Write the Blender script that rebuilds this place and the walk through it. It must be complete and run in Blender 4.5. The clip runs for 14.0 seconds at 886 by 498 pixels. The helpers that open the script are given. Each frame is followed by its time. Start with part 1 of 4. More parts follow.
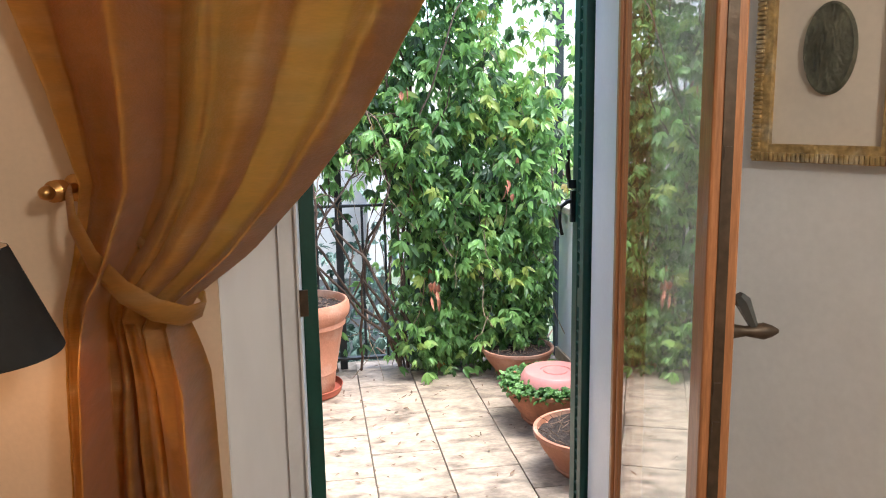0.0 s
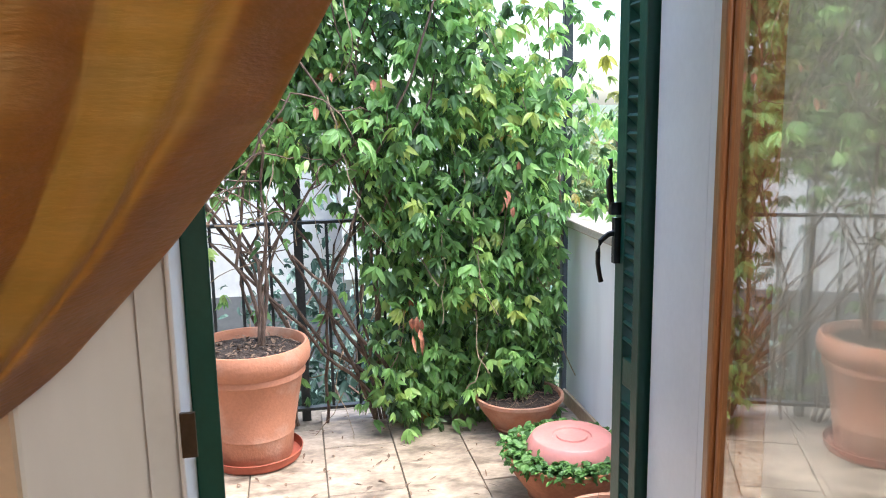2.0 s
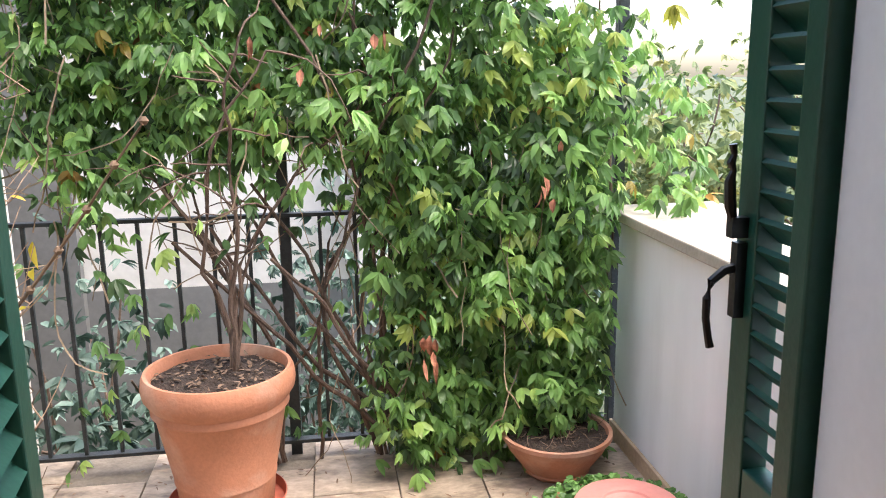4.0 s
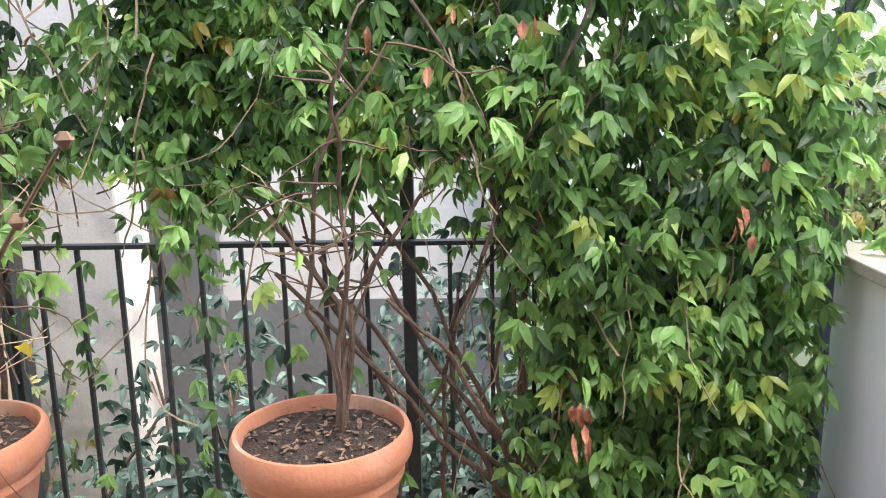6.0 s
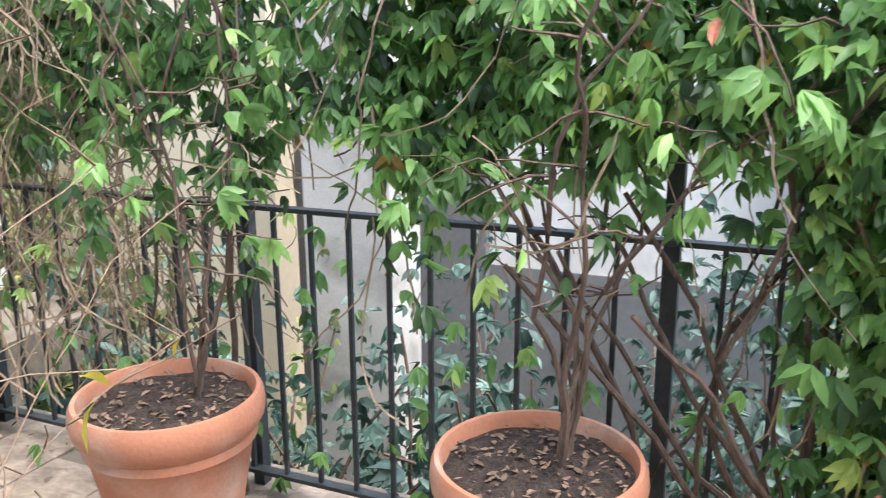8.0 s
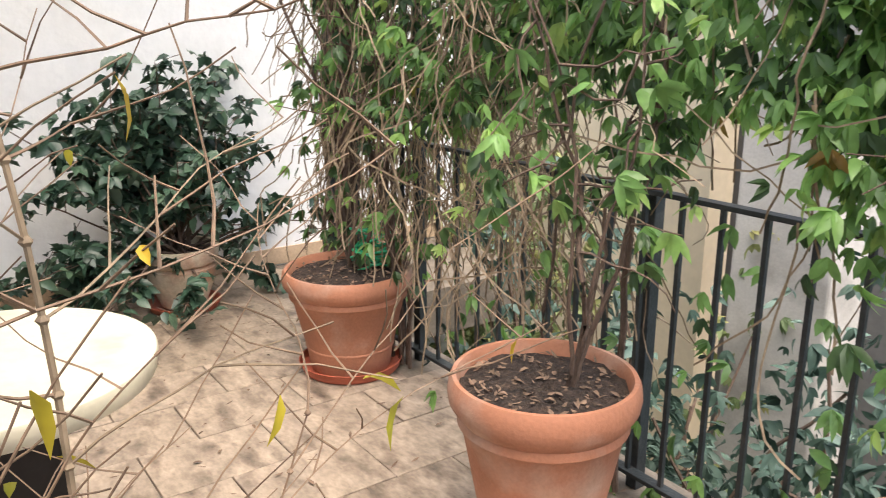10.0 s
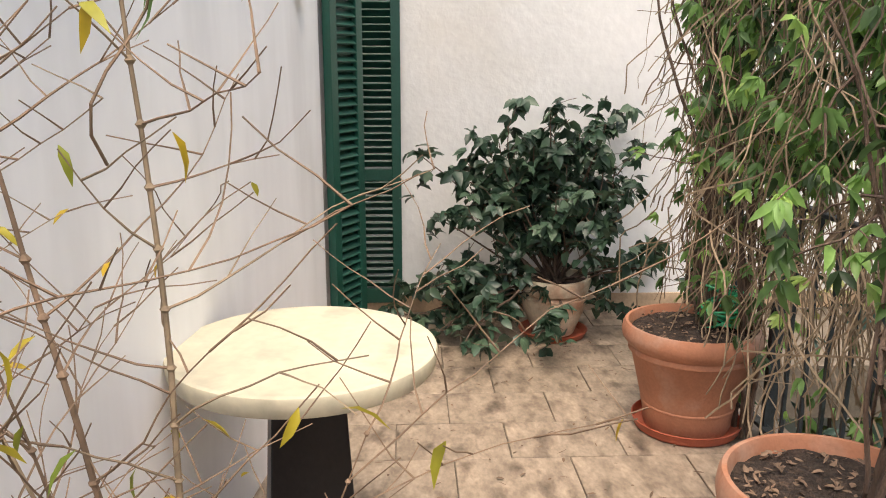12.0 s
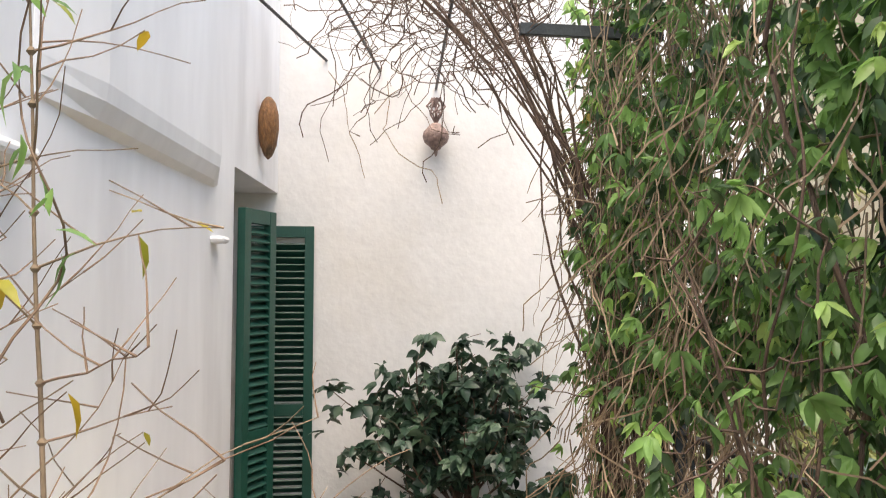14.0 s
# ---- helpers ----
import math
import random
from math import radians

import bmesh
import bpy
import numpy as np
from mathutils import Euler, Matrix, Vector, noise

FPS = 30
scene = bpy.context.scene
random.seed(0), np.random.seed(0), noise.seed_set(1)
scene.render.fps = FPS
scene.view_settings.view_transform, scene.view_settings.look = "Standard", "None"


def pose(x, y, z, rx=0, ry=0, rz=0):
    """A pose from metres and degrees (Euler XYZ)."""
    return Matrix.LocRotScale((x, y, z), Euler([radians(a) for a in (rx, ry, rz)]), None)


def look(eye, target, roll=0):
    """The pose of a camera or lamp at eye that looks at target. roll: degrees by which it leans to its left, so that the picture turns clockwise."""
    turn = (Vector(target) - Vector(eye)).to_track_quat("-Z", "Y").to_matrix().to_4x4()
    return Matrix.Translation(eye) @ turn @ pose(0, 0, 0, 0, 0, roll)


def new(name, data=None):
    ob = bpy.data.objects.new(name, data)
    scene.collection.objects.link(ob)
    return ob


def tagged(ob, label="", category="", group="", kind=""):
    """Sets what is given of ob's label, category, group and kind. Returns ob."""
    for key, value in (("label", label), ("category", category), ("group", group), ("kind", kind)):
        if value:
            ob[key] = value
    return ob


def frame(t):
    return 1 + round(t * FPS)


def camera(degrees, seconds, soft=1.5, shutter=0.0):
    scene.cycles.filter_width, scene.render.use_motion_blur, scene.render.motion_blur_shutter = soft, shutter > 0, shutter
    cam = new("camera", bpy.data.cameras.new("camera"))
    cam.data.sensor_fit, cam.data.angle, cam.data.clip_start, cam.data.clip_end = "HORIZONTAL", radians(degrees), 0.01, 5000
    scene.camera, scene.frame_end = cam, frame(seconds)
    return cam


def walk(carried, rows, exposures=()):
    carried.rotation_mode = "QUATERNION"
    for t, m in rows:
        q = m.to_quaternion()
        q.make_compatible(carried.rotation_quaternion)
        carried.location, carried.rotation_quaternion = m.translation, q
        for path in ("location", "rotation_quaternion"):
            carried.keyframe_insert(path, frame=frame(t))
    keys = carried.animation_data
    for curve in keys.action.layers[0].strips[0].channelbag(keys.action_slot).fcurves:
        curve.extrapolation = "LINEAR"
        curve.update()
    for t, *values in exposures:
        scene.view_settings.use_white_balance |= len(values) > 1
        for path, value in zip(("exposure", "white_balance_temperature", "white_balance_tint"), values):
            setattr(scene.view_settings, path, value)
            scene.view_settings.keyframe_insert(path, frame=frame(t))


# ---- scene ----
cam = camera(58.0, 14.0, soft=1.0, shutter=0.2)
PATH = [
    (0.0, pose(0.000, 0.000, 1.550, 80.00, 0.90, -9.20)),
    (0.5, pose(0.016, 0.211, 1.541, 79.80, 1.00, -9.40)),
    (1.0, pose(0.032, 0.436, 1.544, 79.80, 1.00, -9.70)),
    (1.5, pose(0.085, 0.665, 1.533, 79.70, 1.00, -10.00)),
    (2.0, pose(0.136, 0.879, 1.536, 79.70, 1.00, -10.50)),
    (4.5, pose(0.338, 1.787, 1.490, 77.70, 0.90, -6.30)),
    (5.0, pose(0.358, 1.949, 1.487, 78.00, 0.90, -3.40)),
    (5.5, pose(0.353, 2.082, 1.493, 78.40, 1.00, -0.60)),
    (6.0, pose(0.351, 2.198, 1.479, 78.50, 1.20, 2.20)),
    (6.5, pose(0.373, 2.353, 1.484, 78.40, 1.20, 4.80)),
    (7.0, pose(0.399, 2.447, 1.496, 78.50, 1.10, 8.20)),
    (7.5, pose(0.395, 2.527, 1.470, 77.80, 0.60, 14.60)),
    (8.0, pose(0.375, 2.645, 1.472, 76.00, 0.25, 23.10)),
    (8.5, pose(0.358, 2.710, 1.460, 75.00, 0.20, 32.30)),
    (10.8, pose(0.325, 2.980, 1.468, 74.05, 0.00, 69.00)),
    (11.0, pose(0.335, 3.015, 1.475, 73.95, 0.05, 73.40)),
    (11.5, pose(0.400, 3.140, 1.490, 74.75, 0.05, 83.20)),
    (12.0, pose(0.500, 3.265, 1.492, 77.05, -0.10, 87.50)),
    (12.5, pose(0.573, 3.300, 1.492, 80.80, -0.20, 87.33)),
    (13.0, pose(0.593, 3.310, 1.513, 84.77, -0.10, 85.66)),
    (13.5, pose(0.613, 3.310, 1.519, 89.36, -0.03, 83.60)),
    (14.0, pose(0.635, 3.318, 1.538, 93.30, -0.10, 81.91)),
]
walk(cam, PATH, [(0.0, 2.7, 6000, 6), (2.2, 2.65, 6000, 6), (4.4, 2.42, 6900, 12), (8.7, 2.2, 6100, 7), (11.0, 1.72, 7500, 11), (14.0, 1.55, 7400, 11)])

# ---- light: bright overcast sky, soft sun, one lamp and an added fill indoors ----
SUN_EL, SUN_AZ = 69.0, 98.0
world = bpy.data.worlds.new("world")
scene.world = world
world.use_nodes = True
wn = world.node_tree
sky = wn.nodes.new("ShaderNodeTexSky")
sky.sky_type, sky.sun_disc = "NISHITA", False
sky.sun_elevation, sky.sun_rotation = radians(SUN_EL), radians(SUN_AZ)
sky.air_density, sky.dust_density, sky.ozone_density = 1.0, 3.0, 1.0
wn.links.new(sky.outputs[0], wn.nodes["Background"].inputs[0])
wn.nodes["Background"].inputs[1].default_value = 0.15
sun = new("sun", bpy.data.lights.new("sun", "SUN"))
sun.data.energy, sun.data.angle, sun.data.color = 1.5, radians(60), (1.0, 0.95, 0.87)
az, el = radians(SUN_AZ), radians(SUN_EL)
sun.matrix_world = look((0, 0, 8), (-math.sin(az) * math.cos(el), -math.cos(az) * math.cos(el), 8 - math.sin(el)))
bulb = new("lamp_bulb_light", bpy.data.lights.new("lamp_bulb_light", "POINT"))
bulb.data.energy, bulb.data.color, bulb.data.shadow_soft_size = 1.0, (1.0, 0.52, 0.25), 0.04
bulb.location = (-0.615, 1.50, 1.20)
# unseen fill, added to brighten the room; no fitting hangs here
fill_l = new("room_fill_light", bpy.data.lights.new("room_fill_light", "POINT"))
fill_l.data.energy, fill_l.data.color, fill_l.data.shadow_soft_size = 11.5, (1.0, 0.88, 0.74), 0.12
fill_l.location = (0.9, -0.7, 2.35)


# ---- materials ----
def mat(name, base, rough=0.6, metal=0.0, var=0.15, scale=8.0, bump=0.15, fine=60.0, second=None, amount=0.0,
        patch=2.0, stretch=(1, 1, 1), coat=0.0, spread=0.25):
    """Two scales of noise over a base colour, a second colour in patches, and a fine relief."""
    m = bpy.data.materials.new(name)
    m.use_nodes = True
    nt = m.node_tree
    n, L = nt.nodes, nt.links
    b = n["Principled BSDF"]
    tc, mp = n.new("ShaderNodeTexCoord"), n.new("ShaderNodeMapping")
    mp.inputs["Scale"].default_value = stretch
    L.new(tc.outputs["Object"], mp.inputs[0])
    oi = n.new("ShaderNodeObjectInfo")
    ad = n.new("ShaderNodeVectorMath")
    ad.operation = "MULTIPLY_ADD"
    ad.inputs[1].default_value = (37, 23, 11)
    L.new(oi.outputs["Random"], ad.inputs[0])
    L.new(mp.outputs[0], ad.inputs[2])

    def nz(s, det):
        q = n.new("ShaderNodeTexNoise")
        q.inputs["Scale"].default_value, q.inputs["Detail"].default_value = s, det
        L.new(ad.outputs[0], q.inputs["Vector"])
        return q.outputs["Fac"]

    coarse, grain = nz(scale, 5), nz(fine, 3)
    mr = n.new("ShaderNodeMapRange")
    mr.inputs[1].default_value, mr.inputs[2].default_value = 0.3, 0.7
    mr.inputs[3].default_value, mr.inputs[4].default_value = 1 - var, 1 + var
    L.new(coarse, mr.inputs[0])
    mg = n.new("ShaderNodeMapRange")
    mg.inputs[1].default_value, mg.inputs[2].default_value = 0.3, 0.7
    mg.inputs[3].default_value, mg.inputs[4].default_value = 1 - var * 0.6, 1 + var * 0.6
    L.new(grain, mg.inputs[0])
    mu = n.new("ShaderNodeMath")
    mu.operation = "MULTIPLY"
    L.new(mr.outputs[0], mu.inputs[0])
    L.new(mg.outputs[0], mu.inputs[1])
    mx = n.new("ShaderNodeMix")
    mx.data_type = "RGBA"
    mx.inputs[6].default_value = (*base, 1)
    mx.inputs[7].default_value = (*(second or base), 1)
    if second:
        pr = n.new("ShaderNodeMapRange")
        pr.inputs[1].default_value, pr.inputs[2].default_value = 0.62 - amount * 0.4, 0.62 - amount * 0.4 + spread
        L.new(nz(patch, 6), pr.inputs[0])
        L.new(pr.outputs[0], mx.inputs[0])
    else:
        mx.inputs[0].default_value = 0
    vm = n.new("ShaderNodeVectorMath")
    vm.operation = "SCALE"
    L.new(mx.outputs[2], vm.inputs[0])
    L.new(mu.outputs[0], vm.inputs["Scale"])
    L.new(vm.outputs[0], b.inputs["Base Color"])
    b.inputs["Roughness"].default_value, b.inputs["Metallic"].default_value = rough, metal
    b.inputs["Coat Weight"].default_value = coat
    if bump:
        bp = n.new("ShaderNodeBump")
        bp.inputs["Strength"].default_value, bp.inputs["Distance"].default_value = bump, 0.01
        sm = n.new("ShaderNodeMath")
        L.new(coarse, sm.inputs[0])
        L.new(grain, sm.inputs[1])
        L.new(sm.outputs[0], bp.inputs["Height"])
        L.new(bp.outputs[0], b.inputs["Normal"])
    return m


def leaf_mat(name, stops, rough=0.45, through_light=0.35):
    """Leaf colours along a ramp picked by the face attribute "tone"; part of the light passes through."""
    m = bpy.data.materials.new(name)
    m.use_nodes = True
    nt = m.node_tree
    n, L = nt.nodes, nt.links
    b = n["Principled BSDF"]
    at = n.new("ShaderNodeAttribute")
    at.attribute_name = "tone"
    rp = n.new("ShaderNodeValToRGB")
    e = rp.color_ramp.elements
    e[0].position, e[0].color = stops[0][0], (*stops[0][1], 1)
    e[1].position, e[1].color = stops[-1][0], (*stops[-1][1], 1)
    for p, c in stops[1:-1]:
        q = e.new(p)
        q.color = (*c, 1)
    L.new(at.outputs["Fac"], rp.inputs[0])
    tc, nz, hs = n.new("ShaderNodeTexCoord"), n.new("ShaderNodeTexNoise"), n.new("ShaderNodeMix")
    nz.inputs["Scale"].default_value = 35
    L.new(tc.outputs["Object"], nz.inputs["Vector"])
    hs.data_type, hs.blend_type = "RGBA", "MULTIPLY"
    hs.inputs[0].default_value = 0.55
    L.new(rp.outputs[0], hs.inputs[6])
    L.new(nz.outputs["Fac"], hs.inputs[7])
    ga = n.new("ShaderNodeVectorMath")
    ga.operation = "SCALE"
    ga.inputs["Scale"].default_value = 1.35
    L.new(hs.outputs[2], ga.inputs[0])
    L.new(ga.outputs[0], b.inputs["Base Color"])
    b.inputs["Roughness"].default_value = rough
    tl, ms = n.new("ShaderNodeBsdfTranslucent"), n.new("ShaderNodeMixShader")
    L.new(ga.outputs[0], tl.inputs[0])
    ms.inputs[0].default_value = through_light
    L.new(b.outputs[0], ms.inputs[1])
    L.new(tl.outputs[0], ms.inputs[2])
    L.new(ms.outputs[0], n["Material Output"].inputs[0])
    return m


PLASTER = mat("white_plaster", (0.71, 0.705, 0.70), 0.9, var=0.05, scale=2.2, bump=0.35, fine=22, second=(0.66, 0.63, 0.58), amount=0.10, patch=0.9)
FACADE = mat("white_limewash", (0.85, 0.855, 0.87), 0.9, var=0.04, scale=2, bump=0.16, fine=9, second=(0.68, 0.68, 0.69), amount=0.24, patch=1.6, stretch=(1.6, 1.6, 0.35))
WALLPAINT = mat("warm_wall_paint", (0.74, 0.58, 0.42), 0.8, var=0.04, scale=3, bump=0.08, fine=70)
REVEAL = mat("white_reveal_paint", (0.80, 0.79, 0.78), 0.7, var=0.04, scale=4, bump=0.08, fine=50)
TILE = mat("stone_tile", (0.32, 0.25, 0.19), 0.55, var=0.30, scale=9, bump=0.25, fine=45, second=(0.10, 0.072, 0.053), amount=0.27, patch=8, spread=0.22, stretch=(0.9, 1.5, 1))
GROUT = mat("tile_grout", (0.17, 0.14, 0.11), 0.95, var=0.2, scale=12, bump=0.3)
SKIRT = mat("skirting_tile", (0.50, 0.36, 0.24), 0.55, var=0.15, scale=10, bump=0.15, second=(0.30, 0.22, 0.16), amount=0.15, patch=4)
TERRA = mat("terracotta", (0.39, 0.165, 0.095), 0.75, var=0.12, scale=6, bump=0.18, fine=80, second=(0.46, 0.32, 0.25), amount=0.24, patch=4.0)
TERRA_DARK = mat("weathered_terracotta", (0.36, 0.15, 0.08), 0.8, var=0.2, scale=9, bump=0.25, second=(0.16, 0.12, 0.07), amount=0.3, patch=6)
SAUCER = mat("red_plastic_saucer", (0.36, 0.085, 0.045), 0.55, var=0.12, scale=9, bump=0.1)
LIDPINK = mat("pink_plastic_lid", (0.50, 0.20, 0.18), 0.45, var=0.08, scale=5, bump=0.05, second=(0.58, 0.32, 0.28), amount=0.2, patch=5)
CREAMPOT = mat("lime_stained_clay", (0.52, 0.44, 0.33), 0.85, var=0.2, scale=9, bump=0.3, second=(0.40, 0.17, 0.10), amount=0.22, patch=5)
SOIL = mat("potting_soil", (0.036, 0.023, 0.017), 0.95, var=0.5, scale=30, bump=1.0, fine=120, second=(0.12, 0.075, 0.05), amount=0.08, patch=24)
CHIP = mat("dry_leaf_litter", (0.17, 0.11, 0.075), 0.9, var=0.45, scale=12, bump=0.1)
IRON = mat("dark_painted_iron", (0.035, 0.042, 0.045), 0.5, metal=0.3, var=0.2, scale=15, bump=0.2, fine=90, second=(0.10, 0.10, 0.10), amount=0.1, patch=8)
STONE = mat("stone_coping", (0.42, 0.37, 0.31), 0.7, var=0.12, scale=6, bump=0.2, fine=60, second=(0.40, 0.34, 0.28), amount=0.22, patch=3.5)
GREEN = mat("dark_green_shutter_paint", (0.006, 0.060, 0.042), 0.42, var=0.12, scale=6, bump=0.08, fine=70)
BLACK = mat("black_iron", (0.012, 0.012, 0.014), 0.35, metal=0.4, var=0.15, scale=20, bump=0.1)
WHITEFR = mat("white_gloss_paint", (0.80, 0.81, 0.83), 0.35, var=0.03, scale=6, bump=0.05)
WOOD = mat("varnished_door_wood", (0.43, 0.185, 0.075), 0.4, var=0.22, scale=5, bump=0.12, fine=40, stretch=(9, 9, 0.7), coat=0.2)
BRASS = mat("aged_brass", (0.55, 0.30, 0.10), 0.35, metal=0.9, var=0.2, scale=20, bump=0.1)
LOCK = mat("tarnished_lock_strip", (0.09, 0.065, 0.045), 0.45, metal=0.6, var=0.2, scale=15, bump=0.1)
GILT = mat("gilt_frame", (0.45, 0.31, 0.13), 0.5, metal=0.35, var=0.3, scale=30, bump=0.5, second=(0.52, 0.47, 0.36), amount=0.25, patch=12)
MOUNT = mat("cream_picture_mount", (0.72, 0.64, 0.54), 0.8, var=0.04, scale=6, bump=0.05)
MEDAL = mat("grey_green_relief", (0.10, 0.10, 0.07), 0.5, var=0.3, scale=24, bump=0.7, fine=70)
SHADE = mat("black_lampshade_cloth", (0.012, 0.011, 0.010), 0.8, var=0.15, scale=40, bump=0.1)
CREAMTOP = mat("cream_table_top", (0.56, 0.51, 0.38), 0.55, var=0.09, scale=5, bump=0.15, second=(0.34, 0.31, 0.24), amount=0.26, patch=6, fine=30)
BARK = mat("vine_bark", (0.115, 0.075, 0.055), 0.9, var=0.35, scale=20, bump=0.5, fine=90, stretch=(3, 3, 0.6))
TWIG = mat("dry_twig", (0.24, 0.175, 0.115), 0.85, var=0.3, scale=14, bump=0.2)
TWIGRED = mat("brown_shoot", (0.20, 0.13, 0.085), 0.8, var=0.3, scale=14, bump=0.2)
DEAD = mat("dead_leaf", (0.30, 0.12, 0.07), 0.85, var=0.3, scale=30, bump=0.3)
HOSE = mat("green_garden_hose", (0.02, 0.36, 0.16), 0.4, var=0.1, scale=30, bump=0.0)
GREYWALL = mat("grey_rendered_wall", (0.17, 0.165, 0.16), 0.9, var=0.12, scale=1.2, bump=0.2, fine=18)
PALEWALL = mat("pale_rendered_wall", (0.66, 0.62, 0.58), 0.9, var=0.08, scale=1.0, bump=0.2, fine=14, second=(0.48, 0.43, 0.38), amount=0.15, patch=0.8)
CREAMWALL = mat("cream_rendered_wall", (0.70, 0.58, 0.42), 0.9, var=0.07, scale=1.2, bump=0.2, fine=15)
GRASS = mat("rough_ground", (0.07, 0.085, 0.045), 0.95, var=0.3, scale=0.6, bump=0.4, fine=8)
ORN = mat("woven_brown_ornament", (0.20, 0.09, 0.03), 0.6, var=0.4, scale=40, bump=0.9, fine=110, stretch=(1, 1, 0.4), second=(0.10, 0.10, 0.09), amount=0.2, patch=6)
LANTERN = mat("pinkish_ceramic_lantern", (0.25, 0.17, 0.15), 0.6, var=0.35, scale=40, bump=0.5)
VINE = leaf_mat("creeper_leaf", [(0.0, (0.045, 0.085, 0.036)), (0.35, (0.14, 0.27, 0.08)), (0.7, (0.27, 0.48, 0.14)), (0.88, (0.39, 0.58, 0.17)), (0.95, (0.36, 0.33, 0.05)), (1.0, (0.34, 0.13, 0.06))], 0.36, 0.48)
SHRUB = leaf_mat("shrub_leaf", [(0.0, (0.018, 0.042, 0.028)), (0.6, (0.04, 0.085, 0.052)), (1.0, (0.09, 0.15, 0.09))], 0.4, 0.15)
BUSH = leaf_mat("bluish_bush_leaf", [(0.0, (0.02, 0.045, 0.035)), (0.6, (0.06, 0.11, 0.085)), (1.0, (0.16, 0.24, 0.20))], 0.55, 0.2)
PALE = leaf_mat("pale_tree_leaf", [(0.0, (0.10, 0.15, 0.06)), (0.6, (0.20, 0.25, 0.10)), (1.0, (0.38, 0.36, 0.14))], 0.6, 0.4)
YELLOW = leaf_mat("yellowing_leaf", [(0.0, (0.16, 0.24, 0.04)), (0.5, (0.45, 0.38, 0.04)), (1.0, (0.55, 0.36, 0.03))], 0.5, 0.35)
HERB = leaf_mat("small_green_herb", [(0.0, (0.05, 0.13, 0.03)), (1.0, (0.16, 0.32, 0.08))], 0.5, 0.3)

glass = bpy.data.materials.new("door_glass")
glass.use_nodes = True
gn = glass.node_tree.nodes
gb = gn["Principled BSDF"]
gb.inputs["Base Color"].default_value = (0.93, 0.96, 0.95, 1)
gb.inputs["Transmission Weight"].default_value, gb.inputs["Roughness"].default_value, gb.inputs["IOR"].default_value = 1.0, 0.0, 1.7
crystal = bpy.data.materials.new("cut_glass")
crystal.use_nodes = True
cb = crystal.node_tree.nodes["Principled BSDF"]
cb.inputs["Base Color"].default_value = (0.10, 0.11, 0.11, 1)
cb.inputs["Transmission Weight"].default_value, cb.inputs["Roughness"].default_value = 0.25, 0.08

# gold curtain cloth: woven threads in two directions, some light through
CLOTH = mat("gold_curtain_cloth", (0.36, 0.19, 0.040), 0.45, var=0.32, scale=9, bump=0.55, fine=60, second=(0.42, 0.33, 0.17), amount=0.30, patch=4, stretch=(0.8, 1, 4.5))
cn = CLOTH.node_tree
ct, cm = cn.nodes.new("ShaderNodeBsdfTranslucent"), cn.nodes.new("ShaderNodeMixShader")
ct.inputs[0].default_value = (0.95, 0.66, 0.25, 1)
cm.inputs[0].default_value = 0.60
cn.links.new(cn.nodes["Principled BSDF"].outputs[0], cm.inputs[1])
cn.links.new(ct.outputs[0], cm.inputs[2])
cn.links.new(cm.outputs[0], cn.nodes["Material Output"].inputs[0])
cn.nodes["Principled BSDF"].inputs["Sheen Weight"].default_value = 0.35


